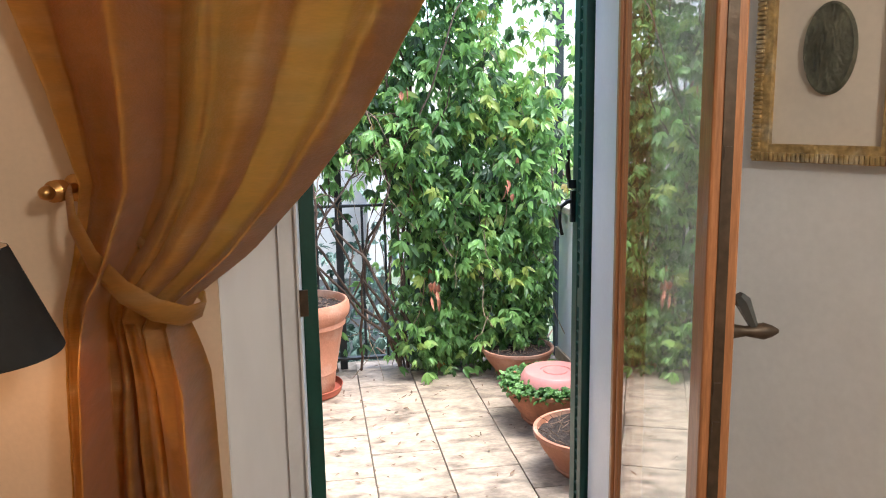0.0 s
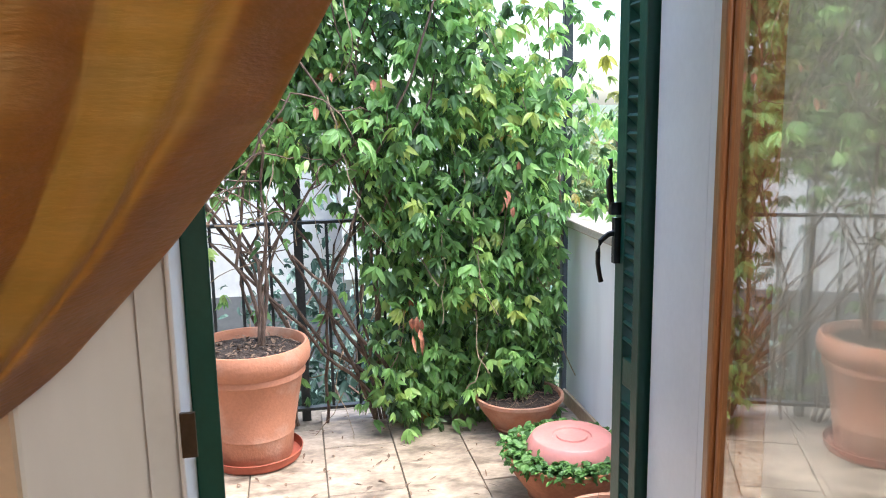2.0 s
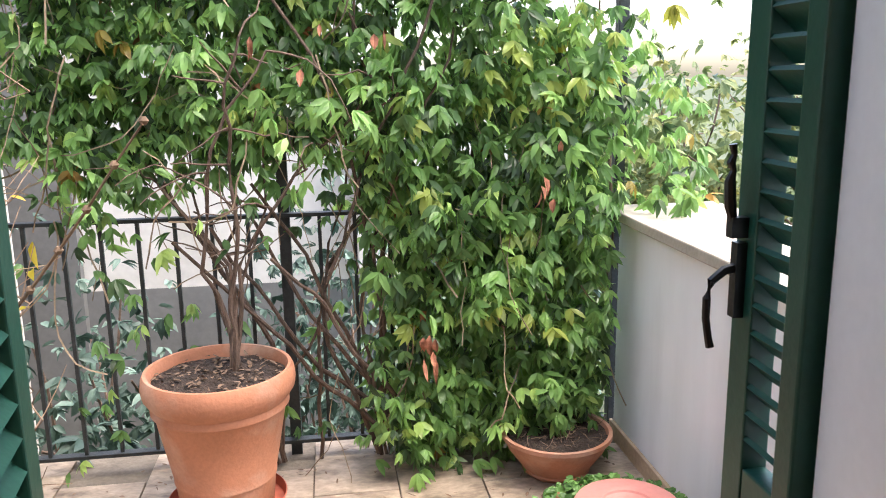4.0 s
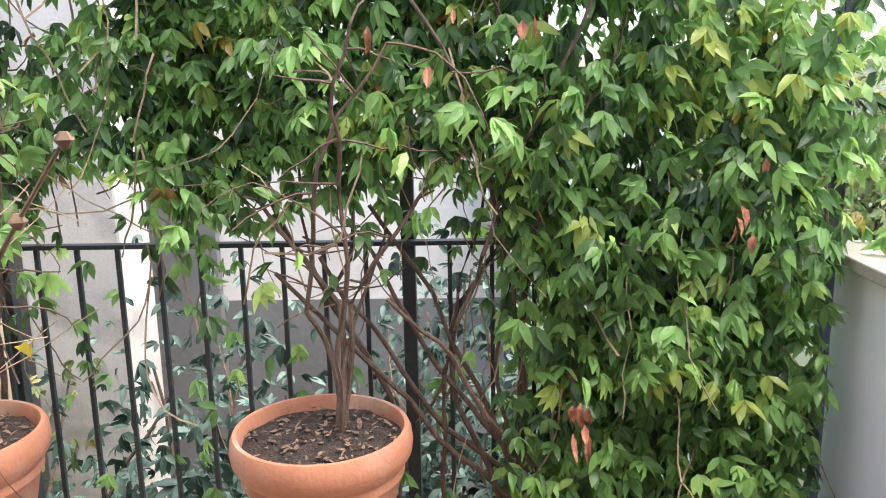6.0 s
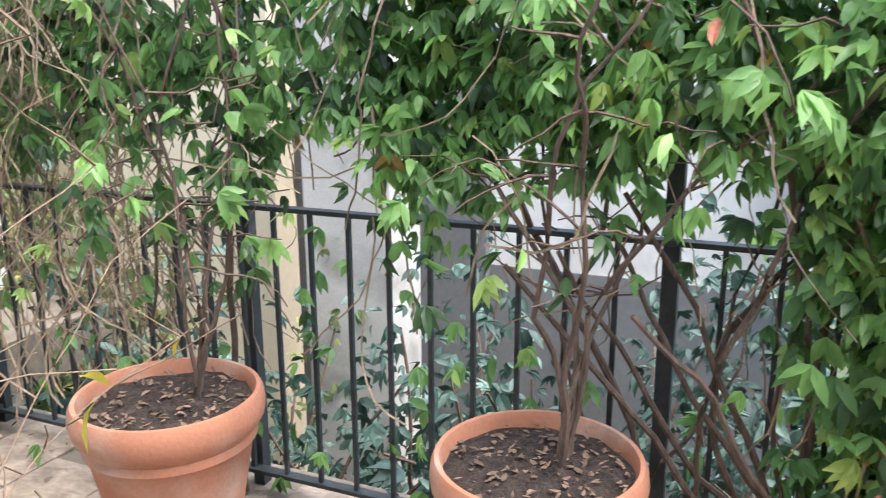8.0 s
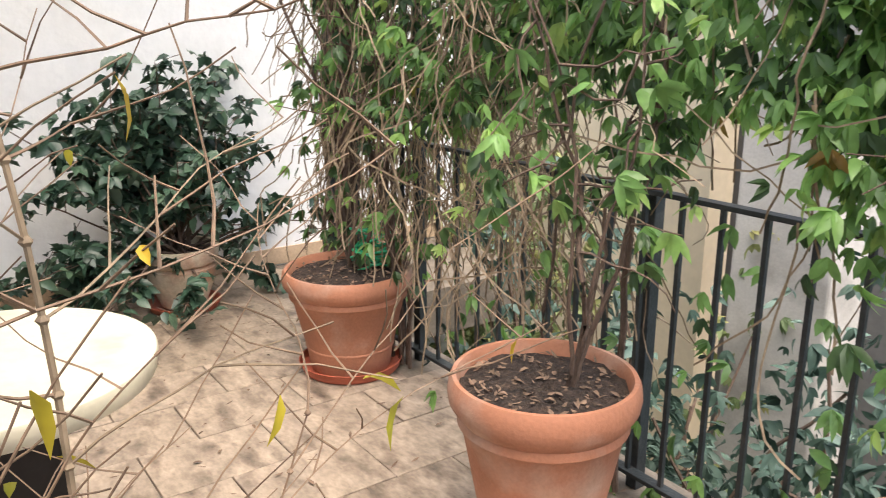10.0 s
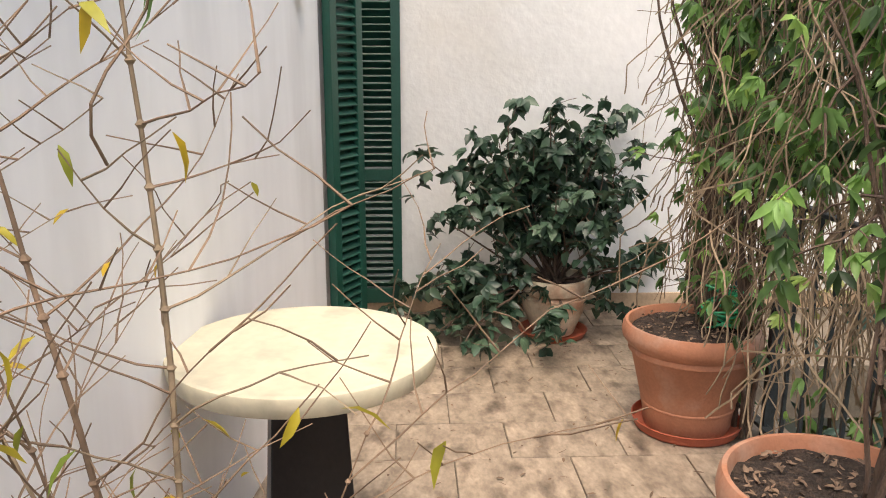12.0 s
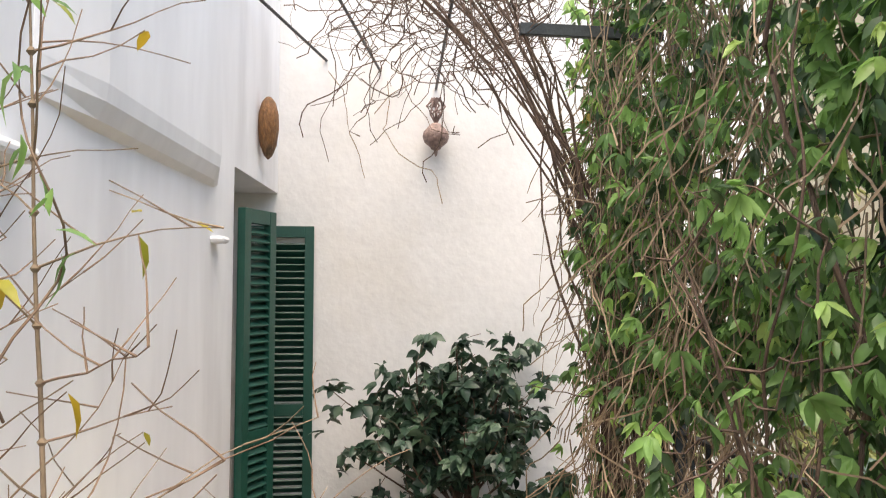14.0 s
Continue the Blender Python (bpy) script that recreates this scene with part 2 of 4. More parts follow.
# ---- mesh tools ----
class Build:
    """Collects faces for one mesh, with a tone for each face."""

    def __init__(self):
        self.v, self.f, self.t, self.m = [], [], [], []

    def add(self, verts, faces, tone=0.5, mi=0):
        o = len(self.v)
        self.v.extend(verts)
        self.f.extend([tuple(i + o for i in q) for q in faces])
        self.t.extend([tone] * len(faces))
        self.m.extend([mi] * len(faces))

    def tube(self, pts, radii, sides=5, tone=0.5, mi=0):
        pts = [Vector(p) for p in pts]
        verts, faces = [], []
        for i, p in enumerate(pts):
            d = (pts[min(i + 1, len(pts) - 1)] - pts[max(i - 1, 0)])
            d = d.normalized() if d.length > 1e-6 else Vector((0, 0, 1))
            a = d.orthogonal().normalized() if abs(d.z) > 0.95 else d.cross(Vector((0, 0, 1))).normalized()
            b = d.cross(a)
            r = radii[i] if isinstance(radii, (list, tuple)) else radii
            for k in range(sides):
                w = 2 * math.pi * k / sides
                verts.append(p + (a * math.cos(w) + b * math.sin(w)) * r)
        for i in range(len(pts) - 1):
            for k in range(sides):
                k2 = (k + 1) % sides
                faces.append((i * sides + k, i * sides + k2, (i + 1) * sides + k2, (i + 1) * sides + k))
        faces.append(tuple(range(sides))[::-1])
        faces.append(tuple((len(pts) - 1) * sides + k for k in range(sides)))
        self.add(verts, faces, tone, mi)

    def turned(self, prof, c=(0, 0, 0), seg=40, mi=0, closed=False):
        """A profile of (radius, height) turned about z."""
        verts, faces, n = [], [], len(prof)
        for r, z in prof:
            for k in range(seg):
                w = 2 * math.pi * k / seg
                verts.append((c[0] + r * math.cos(w), c[1] + r * math.sin(w), c[2] + z))
        for i in range(n if closed else n - 1):
            j = (i + 1) % n
            for k in range(seg):
                k2 = (k + 1) % seg
                faces.append((i * seg + k, i * seg + k2, j * seg + k2, j * seg + k))
        if not closed:
            if prof[0][0] > 0.002:
                faces.append(tuple(range(seg))[::-1])
            if prof[-1][0] > 0.002:
                faces.append(tuple((n - 1) * seg + k for k in range(seg)))
        self.add(verts, faces, 0.5, mi)

    def box(self, x0, x1, y0, y1, z0, z1, mi=0):
        v = [(x, y, z) for z in (z0, z1) for x, y in ((x0, y0), (x1, y0), (x1, y1), (x0, y1))]
        self.add(v, [(3, 2, 1, 0), (4, 5, 6, 7), (0, 1, 5, 4), (1, 2, 6, 5), (2, 3, 7, 6), (3, 0, 4, 7)], 0.5, mi)

    def prism(self, poly, z0, z1, mi=0):
        n = len(poly)
        v = [(x, y, z0) for x, y in poly] + [(x, y, z1) for x, y in poly]
        f = [tuple(range(n))[::-1], tuple(range(n, 2 * n))]
        f += [(i, (i + 1) % n, n + (i + 1) % n, n + i) for i in range(n)]
        self.add(v, f, 0.5, mi)

    def mesh(self, name, mats, smooth=False, bevel=0.0, tone=False):
        me = bpy.data.meshes.new(name)
        me.from_pydata([tuple(p) for p in self.v], [], self.f)
        for q in mats if isinstance(mats, (list, tuple)) else [mats]:
            me.materials.append(q)
        me.polygons.foreach_set("material_index", self.m)
        if not tone or bevel:
            bm = bmesh.new()
            bm.from_mesh(me)
            bmesh.ops.recalc_face_normals(bm, faces=bm.faces)
            if bevel:
                es = [e for e in bm.edges if len(e.link_faces) == 2 and e.calc_face_angle() > 0.6]
                bmesh.ops.bevel(bm, geom=es, offset=bevel, segments=2, affect="EDGES", profile=0.5)
            bm.to_mesh(me)
            bm.free()
        if tone:
            me.attributes.new("tone", "FLOAT", "FACE").data.foreach_set("value", self.t)
        if smooth:
            me.shade_smooth()
            me.set_sharp_from_angle(angle=radians(40))
        return me

    def ob(self, name, mats, smooth=False, bevel=0.0, tone=False, parent=None):
        o = new(name, self.mesh(name, mats, smooth, bevel, tone))
        if parent:
            o.parent = parent
        return o


def empty(name, x=0, y=0, z=0, rz=0):
    e = new(name)
    e.empty_display_size = 0.1
    e.matrix_basis = pose(x, y, z, 0, 0, rz)
    return e


def structure(b, name, mats, label, bevel=0.0, smooth=False):
    return tagged(b.ob(name, mats, bevel=bevel, smooth=smooth), label, name.split("_")[0], kind="structure")


rnd = random.Random(7)


def wander(p, d, n, step, jitter, pull=(0, 0, 0), r=rnd):
    """A crooked line of n steps from p along d."""
    p, d = Vector(p), Vector(d).normalized()
    out = [p.copy()]
    for _ in range(n):
        d = (d + Vector((r.gauss(0, jitter), r.gauss(0, jitter), r.gauss(0, jitter))) + Vector(pull)).normalized()
        p = p + d * step
        out.append(p.copy())
    return out


def blade(L, W, droop=0.25, fold=0.3):
    """One leaf blade along +y, folded on its midrib and bent down at the tip: 8 vertices, 6 faces."""
    ys = (0.0, 0.30, 0.66, 1.0)
    ws = (0.10, 0.92, 0.78, 0.0)
    v = []
    for y, w in zip(ys[:3], ws[:3]):
        z = -droop * L * y * y
        for s in (-1, 0, 1):
            v.append(Vector((s * w * W / 2, y * L, z + (abs(s) * fold * w * W / 2))))
    v.append(Vector((0, L, -droop * L)))
    f = [(0, 1, 4, 3), (1, 2, 5, 4), (3, 4, 7, 6), (4, 5, 8, 7), (6, 7, 9), (7, 8, 9)]
    return v, f


def spray(L, W, count, r):
    """A compound leaf: a few leaflets fanned out from one point."""
    V, F = [], []
    for i in range(count):
        v, f = blade(L * r.uniform(0.8, 1.1), W * r.uniform(0.85, 1.1), r.uniform(0.15, 0.5), r.uniform(0.15, 0.5))
        a = (i - (count - 1) / 2) * (1.9 / max(count, 1)) + r.gauss(0, 0.12)
        R = Matrix.Rotation(a, 3, "Z") @ Matrix.Rotation(r.uniform(-0.3, 0.15), 3, "X") @ Matrix.Rotation(r.gauss(0, 0.3), 3, "Y")
        o = len(V)
        V += [R @ p for p in v]
        F += [tuple(k + o for k in q) for q in f]
    return np.array([tuple(p) for p in V]), F


def scatter(name, variants, places, turns, sizes, tones, material, parent=None):
    """Joins many leaves into one mesh. turns: 3x3 arrays."""
    V, F, T, o = [], [], [], 0
    for i, (p, R, s, t) in enumerate(zip(places, turns, sizes, tones)):
        v, f = variants[i % len(variants)]
        V.append((v @ R.T) * s + p)
        F.extend([tuple(k + o for k in q) for q in f])
        T.extend([t] * len(f))
        o += len(v)
    me = bpy.data.meshes.new(name)
    me.from_pydata(np.concatenate(V).tolist(), [], F)
    me.materials.append(material)
    me.attributes.new("tone", "FLOAT", "FACE").data.foreach_set("value", T)
    me.shade_smooth()
    q = new(name, me)
    q.parent = parent
    return q


def facing(yaw, pitch, roll=0.0):
    """A leaf that points along yaw, tipped down by pitch."""
    return np.array(Matrix.Rotation(yaw, 3, "Z") @ Matrix.Rotation(pitch, 3, "X") @ Matrix.Rotation(roll, 3, "Y"))


# ---- large structure ----
END_X, RAIL_Y, PAR_X = -4.27, 4.70, 1.43


def fac_y(x):
    return 2.44 - 0.135 * (x + 0.1)


b = Build()
b.box(END_X, 1.95, 1.95, 4.86, -0.30, -0.012)
b.box(END_X, -3.28, 4.86, 6.1, -0.30, -0.012)
structure(b, "floor_terrace", GROUT, "terrace slab under the stone tiles")
b = Build()
b.box(-2.4, 2.4, -3.0, 2.45, -0.35, -0.02)
structure(b, "floor_room", mat("indoor_floor_tile", (0.30, 0.20, 0.13), 0.4, var=0.12, scale=5), "brown tiled floor of the room")
b = Build()
b.box(-2.4, 2.4, -3.0, 2.0, 2.85, 3.0)
structure(b, "ceiling", REVEAL, "plain white painted ceiling of the room")
b = Build()
b.box(-2.6, -2.4, -3.2, 2.0, -0.3, 3.0)
b.box(-2.4, 2.4, -3.2, -3.0, -0.3, 3.0)
structure(b, "wall_room", WALLPAINT, "warm painted room walls")
# wall with the garden door; the paint indoors differs from the limewash outdoors
b = Build()
b.prism([(-0.055, 2.12), (-0.055, fac_y(-0.055)), (-3.25, fac_y(-3.25)), (-3.25, 2.2), (-2.4, 1.95), (-0.235, 1.95)], -0.3, 3.5)
b.prism([(-0.055, 2.12), (-0.235, 1.95), (1.0, 1.95), (0.86, 2.12), (0.895, 2.45), (-0.055, fac_y(-0.055))], 2.18, 3.5)
b.prism([(0.86, 2.12), (1.0, 1.95), (2.4, 1.95), (2.4, 2.40), (0.895, 2.45)], -0.3, 3.5)
structure(b, "wall_house", FACADE, "white limewashed house wall with a garden door")
b = Build()
b.prism([(-2.4, 1.93), (-2.4, 1.947), (-0.24, 1.947), (-0.24, 1.93)], -0.02, 2.85)
b.prism([(-0.24, 1.93), (-0.24, 1.947), (1.02, 1.947), (1.02, 1.93)], 2.22, 2.85)
structure(b, "wall_lining", WALLPAINT, "warm painted inside face of the house wall")
b = Build()
b.prism([(1.0, 1.95), (1.06, 1.98), (2.16, 0.03), (2.10, 0.0)], -0.02, 2.85)
b.prism([(2.10, 0.0), (2.16, 0.03), (2.4, -3.0), (2.3, -3.0)], -0.02, 2.85)
structure(b, "wall_side", REVEAL, "pale painted side wall of the room")
# far end: recess with a second shuttered door under a lintel
b = Build()
b.prism([(-3.25, fac_y(-3.25)), (-3.25, 2.2), (END_X, 2.2), (END_X, fac_y(END_X))], 2.15, 3.5)
b.prism([(-3.25, 2.2), (-3.25, 2.1), (END_X, 2.1), (END_X, 2.2)], -0.3, 3.5)
structure(b, "wall_recess", FACADE, "white wall over a recessed doorway")
b = Build()
b.box(END_X - 0.25, END_X, 1.9, 6.2, -3.0, 3.9)
structure(b, "wall_end", PLASTER, "white plastered end wall of the terrace")
# upper wall stands proud with a soft lower edge
b = Build()
d = Vector((-1, 0.135)).normalized()
nrm = Vector((d.y, -d.x)) * -1
prof = [(-0.02, 3.49), (0.060, 3.49), (0.060, 2.12), (0.054, 2.07), (0.030, 2.02), (-0.02, 1.98)]
vv = []
for i, x in enumerate((-1.36, -1.66, -2.80, -2.96)):
    k = 0.1 if i in (0, 3) else 1.0
    for o, z in prof:
        oo = o * k if o > 0 else o
        vv.append((x + 0.13 * oo, fac_y(x) + oo, z))
ff = [(i * 6 + j, i * 6 + (j + 1) % 6, (i + 1) * 6 + (j + 1) % 6, (i + 1) * 6 + j) for i in range(3) for j in range(6)]
ff += [tuple(range(6)), tuple(range(18, 24))]
b.add(vv, ff)
b.prism([(-0.75, fac_y(-0.75) - 0.02), (-0.75, fac_y(-0.75) + 0.07), (-1.28, fac_y(-1.28) + 0.07), (-1.28, fac_y(-1.28) - 0.02)], 1.83, 1.87)
b.prism([(-2.86, fac_y(-2.86) - 0.02), (-2.86, fac_y(-2.86) + 0.06), (-2.96, fac_y(-2.96) + 0.06), (-2.96, fac_y(-2.96) - 0.02)], 1.76, 1.79)
structure(b, "trim_wall_hood", FACADE, "rounded plaster hood and small ledges on the house wall", bevel=0.015)
b = Build()
b.box(PAR_X + 0.03, PAR_X + 0.42, 2.44, 4.66, -0.3, 0.935)
structure(b, "wall_parapet", FACADE, "white rendered parapet wall beside the terrace", bevel=0.008)
b = Build()
b.box(PAR_X - 0.015, PAR_X + 0.47, 2.42, 4.72, 0.937, 0.978)
structure(b, "trim_coping", STONE, "pale stone coping slab on the parapet", bevel=0.006)
b = Build()
x0 = PAR_X + 0.012
b.box(x0, PAR_X + 0.028, 2.45, 4.66, -0.004, 0.07)
b.box(END_X + 0.002, END_X + 0.016, 3.0, 6.1, -0.004, 0.105)
structure(b, "baseboard", SKIRT, "low stone skirting along the terrace walls", bevel=0.003)

# ground and neighbours outside
b = Build()
b.add([(-900, -900, -3.0), (900, -900, -3.0), (900, 900, -3.0), (-900, 900, -3.0)], [(0, 1, 2, 3)])
tagged(b.ob("ground", GRASS), "rough green ground below the terrace", "ground", kind="structure")


# ---- materials used in parts, things of the terrace ----
def railing():
    e = tagged(empty("railing", -1.4, RAIL_Y, 0), "dark painted iron railing with upright bars", "railing")
    q = Build()
    q.box(-3.30 + 1.4, PAR_X + 1.4, -0.02, 0.02, 0.985, 1.0)
    q.box(-3.30 + 1.4, PAR_X + 1.4, -0.02, 0.02, 0.055, 0.07)
    q.ob("rail", IRON, bevel=0.002, parent=e)
    q = Build()
    q.box(-0.022, 0.022, -0.022, 0.022, 0, 2.75)
    pm = q.mesh("post", IRON, bevel=0.003)
    for x in (1.48, 0.13, -1.22, -2.50, -3.30):
        o = new("post", pm)
        o.parent, o.location = e, (x + 1.4, 0.042, -0.012)
    q = Build()
    q.box(-0.007, 0.007, -0.007, 0.007, 0.07, 0.986)
    bm_ = q.mesh("bar", IRON)
    for i in range(42):
        x = 0.13 - 0.135 * (i - 9)
        if -3.31 < x < PAR_X - 0.02 and i != 9:
            o = new("bar", bm_)
            o.parent, o.location = e, (x + 1.4, 0, 0)
    q = Build()
    q.box(-2.57 + 1.4, PAR_X + 1.4, 0.03, 0.06, 2.70, 2.74)
    q.box(-2.60 + 1.4, -2.57 + 1.4, -0.60, 0.03, 2.63, 2.68)
    q.ob("beam", IRON, bevel=0.002, parent=e)


railing()


def pot(x, y, size, label, soil_seed, saucer=True, rim=True):
    """A thick-rimmed clay pot with soil, on a saucer. size: outer rim radius and height."""
    R, H = size
    e = tagged(empty("flower_pot", x, y, -0.0), label, "plant pot", group="large clay pots on the terrace")
    q = Build()
    z0 = 0.012 if saucer else 0.0
    q.turned([(R * 0.60, z0), (R * 0.62, z0 + 0.01), (R * 0.665, z0 + H * 0.22), (R * 0.68, z0 + H * 0.225), (R * 0.68, z0 + H * 0.24), (R * 0.675, z0 + H * 0.245), (R * 0.85, H * 0.72),
              (R * 0.90, H * 0.745), (R * 0.90, H * 0.77), (R * 0.885, H * 0.79), (R * 0.92, H * 0.81), (R * 0.985, H * 0.86), (R, H * 0.91), (R * 0.985, H * 0.97), (R * 0.955, H),
              (R * 0.91, H), (R * 0.885, H * 0.975), (R * 0.86, H * 0.86), (R * 0.4, H * 0.84)], seg=56)
    q.ob("body", TERRA, smooth=True, parent=e)
    q = Build()
    r = random.Random(soil_seed)
    rings, seg = 9, 40
    v = [(0, 0, H * 0.955)]
    for i in range(1, rings + 1):
        for k in range(seg):
            w, rr = 2 * math.pi * k / seg, R * 0.885 * i / rings
            v.append((rr * math.cos(w), rr * math.sin(w), H * (0.955 - 0.035 * (i / rings) ** 3) + r.gauss(0, 0.004)))
    f = [(0, 1 + k, 1 + (k + 1) % seg) for k in range(seg)]
    f += [(1 + (i - 1) * seg + k, 1 + i * seg + k, 1 + i * seg + (k + 1) % seg, 1 + (i - 1) * seg + (k + 1) % seg) for i in range(1, rings) for k in range(seg)]
    q.add(v, f)
    q.ob("soil", SOIL, smooth=True, parent=e)
    q = Build()
    for _ in range(170):
        rr, w = R * 0.84 * math.sqrt(r.random()), r.uniform(0, 6.283)
        v, f = blade(r.uniform(0.008, 0.034), r.uniform(0.006, 0.020), r.uniform(-0.5, 0.5), r.uniform(-0.6, 0.8))
        M = Matrix.Rotation(r.uniform(0, 6.283), 3, "Z") @ Matrix.Rotation(r.gauss(0, 0.25), 3, "X")
        c = Vector((rr * math.cos(w), rr * math.sin(w), H * 0.955 + 0.006 - H * 0.035 * (rr / R) ** 3))
        q.add([M @ p + c for p in v], f)
    tagged(q.ob("litter", CHIP, parent=e), kind="stuff")
    if saucer:
        q = Build()
        q.turned([(R * 0.70, 0), (R * 0.74, 0.004), (R * 0.80, 0.045), (R * 0.785, 0.047), (R * 0.76, 0.012), (R * 0.1, 0.010)], seg=48)
        q.ob("saucer", SAUCER, smooth=True, parent=e)
    return e


POTS = {"a": (-2.60, 4.435), "b": (-1.165, 4.265), "c": (-0.10, 4.33), "d": (-0.46, 2.96)}
pot(*POTS["a"], (0.285, 0.46), "large terracotta pot with dark soil by the railing", 3)
pot(*POTS["b"], (0.268, 0.54), "large terracotta pot with a climbing plant by the railing", 4)
pot(*POTS["c"], (0.262, 0.53), "large terracotta pot with bare woody stems by the railing", 5)
pot(*POTS["d"], (0.25, 0.48), "terracotta pot holding a nearly bare shrub", 6)


def stems(x, y, z, n, label, top, r, spread=0.5, thick=0.013, name="potted_climber", leaves=60):
    """Several woody stems twisted together from a pot up into the trellis."""
    q = Build()
    tips = []
    for i in range(n):
        p0 = (x + r.gauss(0, 0.018), y + r.gauss(0, 0.018), z - 0.03)
        pts = wander(p0, (r.gauss(0.10, 0.07), r.gauss(0.10, 0.06), 1), 8, 0.05, 0.10, r=r)
        d = (r.gauss(0, spread), 0.16, 1)
        pts += wander(pts[-1], d, int((top - z) / 0.07), 0.075, 0.17, (0, 0, 0.09), r)[1:]
        m = len(pts)
        th = thick * r.uniform(0.6, 1.15)
        q.tube([(p.x, min(p.y, 4.66), p.z) for p in pts], [th * (1 - 0.65 * k / m) for k in range(m)], 6)
        for k in range(9, m, 2):
            w = wander(pts[k], (r.gauss(0, 1), r.gauss(0, 0.4), r.uniform(-0.3, 0.8)), r.randint(4, 9), 0.05, 0.3, r=r)
            q.tube([(p.x, min(p.y, 4.72), p.z) for p in w], [0.004 * (1 - 0.7 * j / len(w)) for j in range(len(w))], 4)
            tips += w[2:]
    o = tagged(q.ob(name, BARK, smooth=True), label, "climbing plant")
    return o, tips


cr = random.Random(21)
LEAFSETS = [spray(0.072, 0.0275, c, cr) for c in (3, 4, 5, 3, 4, 5, 4, 3)]


def leaves_at(pts, n, r, name, material, parent, sets, lo=0.75, hi=1.2, tone=(0.0, 0.9), jit=0.03):
    P, T, S, C = [], [], [], []
    for _ in range(n):
        p = r.choice(pts)
        P.append(np.array((p.x + r.gauss(0, jit), min(p.y + r.gauss(0, jit), 4.9), p.z + r.gauss(0, jit))))
        T.append(facing(r.uniform(0, 6.28), r.uniform(-1.3, 0.1), r.gauss(0, 0.4)))
        S.append(r.uniform(lo, hi))
        C.append(r.uniform(*tone))
    return tagged(scatter(name, sets, P, T, S, C, material, parent), kind="stuff")


for key, seed, n, label in (("c", 31, 6, "twisted brown vine stems rising from a clay pot"), ("b", 32, 5, "leafy climber on stems rising from a clay pot"), ("a", 33, 5, "thin curving stems rising from a clay pot")):
    r = random.Random(seed)
    x, y = POTS[key]
    ob, tips = stems(x + (0.04 if key != "a" else -0.05), y + 0.06, 0.50 if key != "a" else 0.44, n, label, 1.3 if key != "a" else 1.15, r, {"a": 0.28, "b": 0.25, "c": 0.45}[key], {"a": 0.008, "b": 0.010, "c": 0.011}[key])
    leaves_at([t for t in tips if t.z > 0.8] or tips, {"c": 40, "b": 90, "a": 14}[key], r, "foliage", VINE, ob, LEAFSETS)


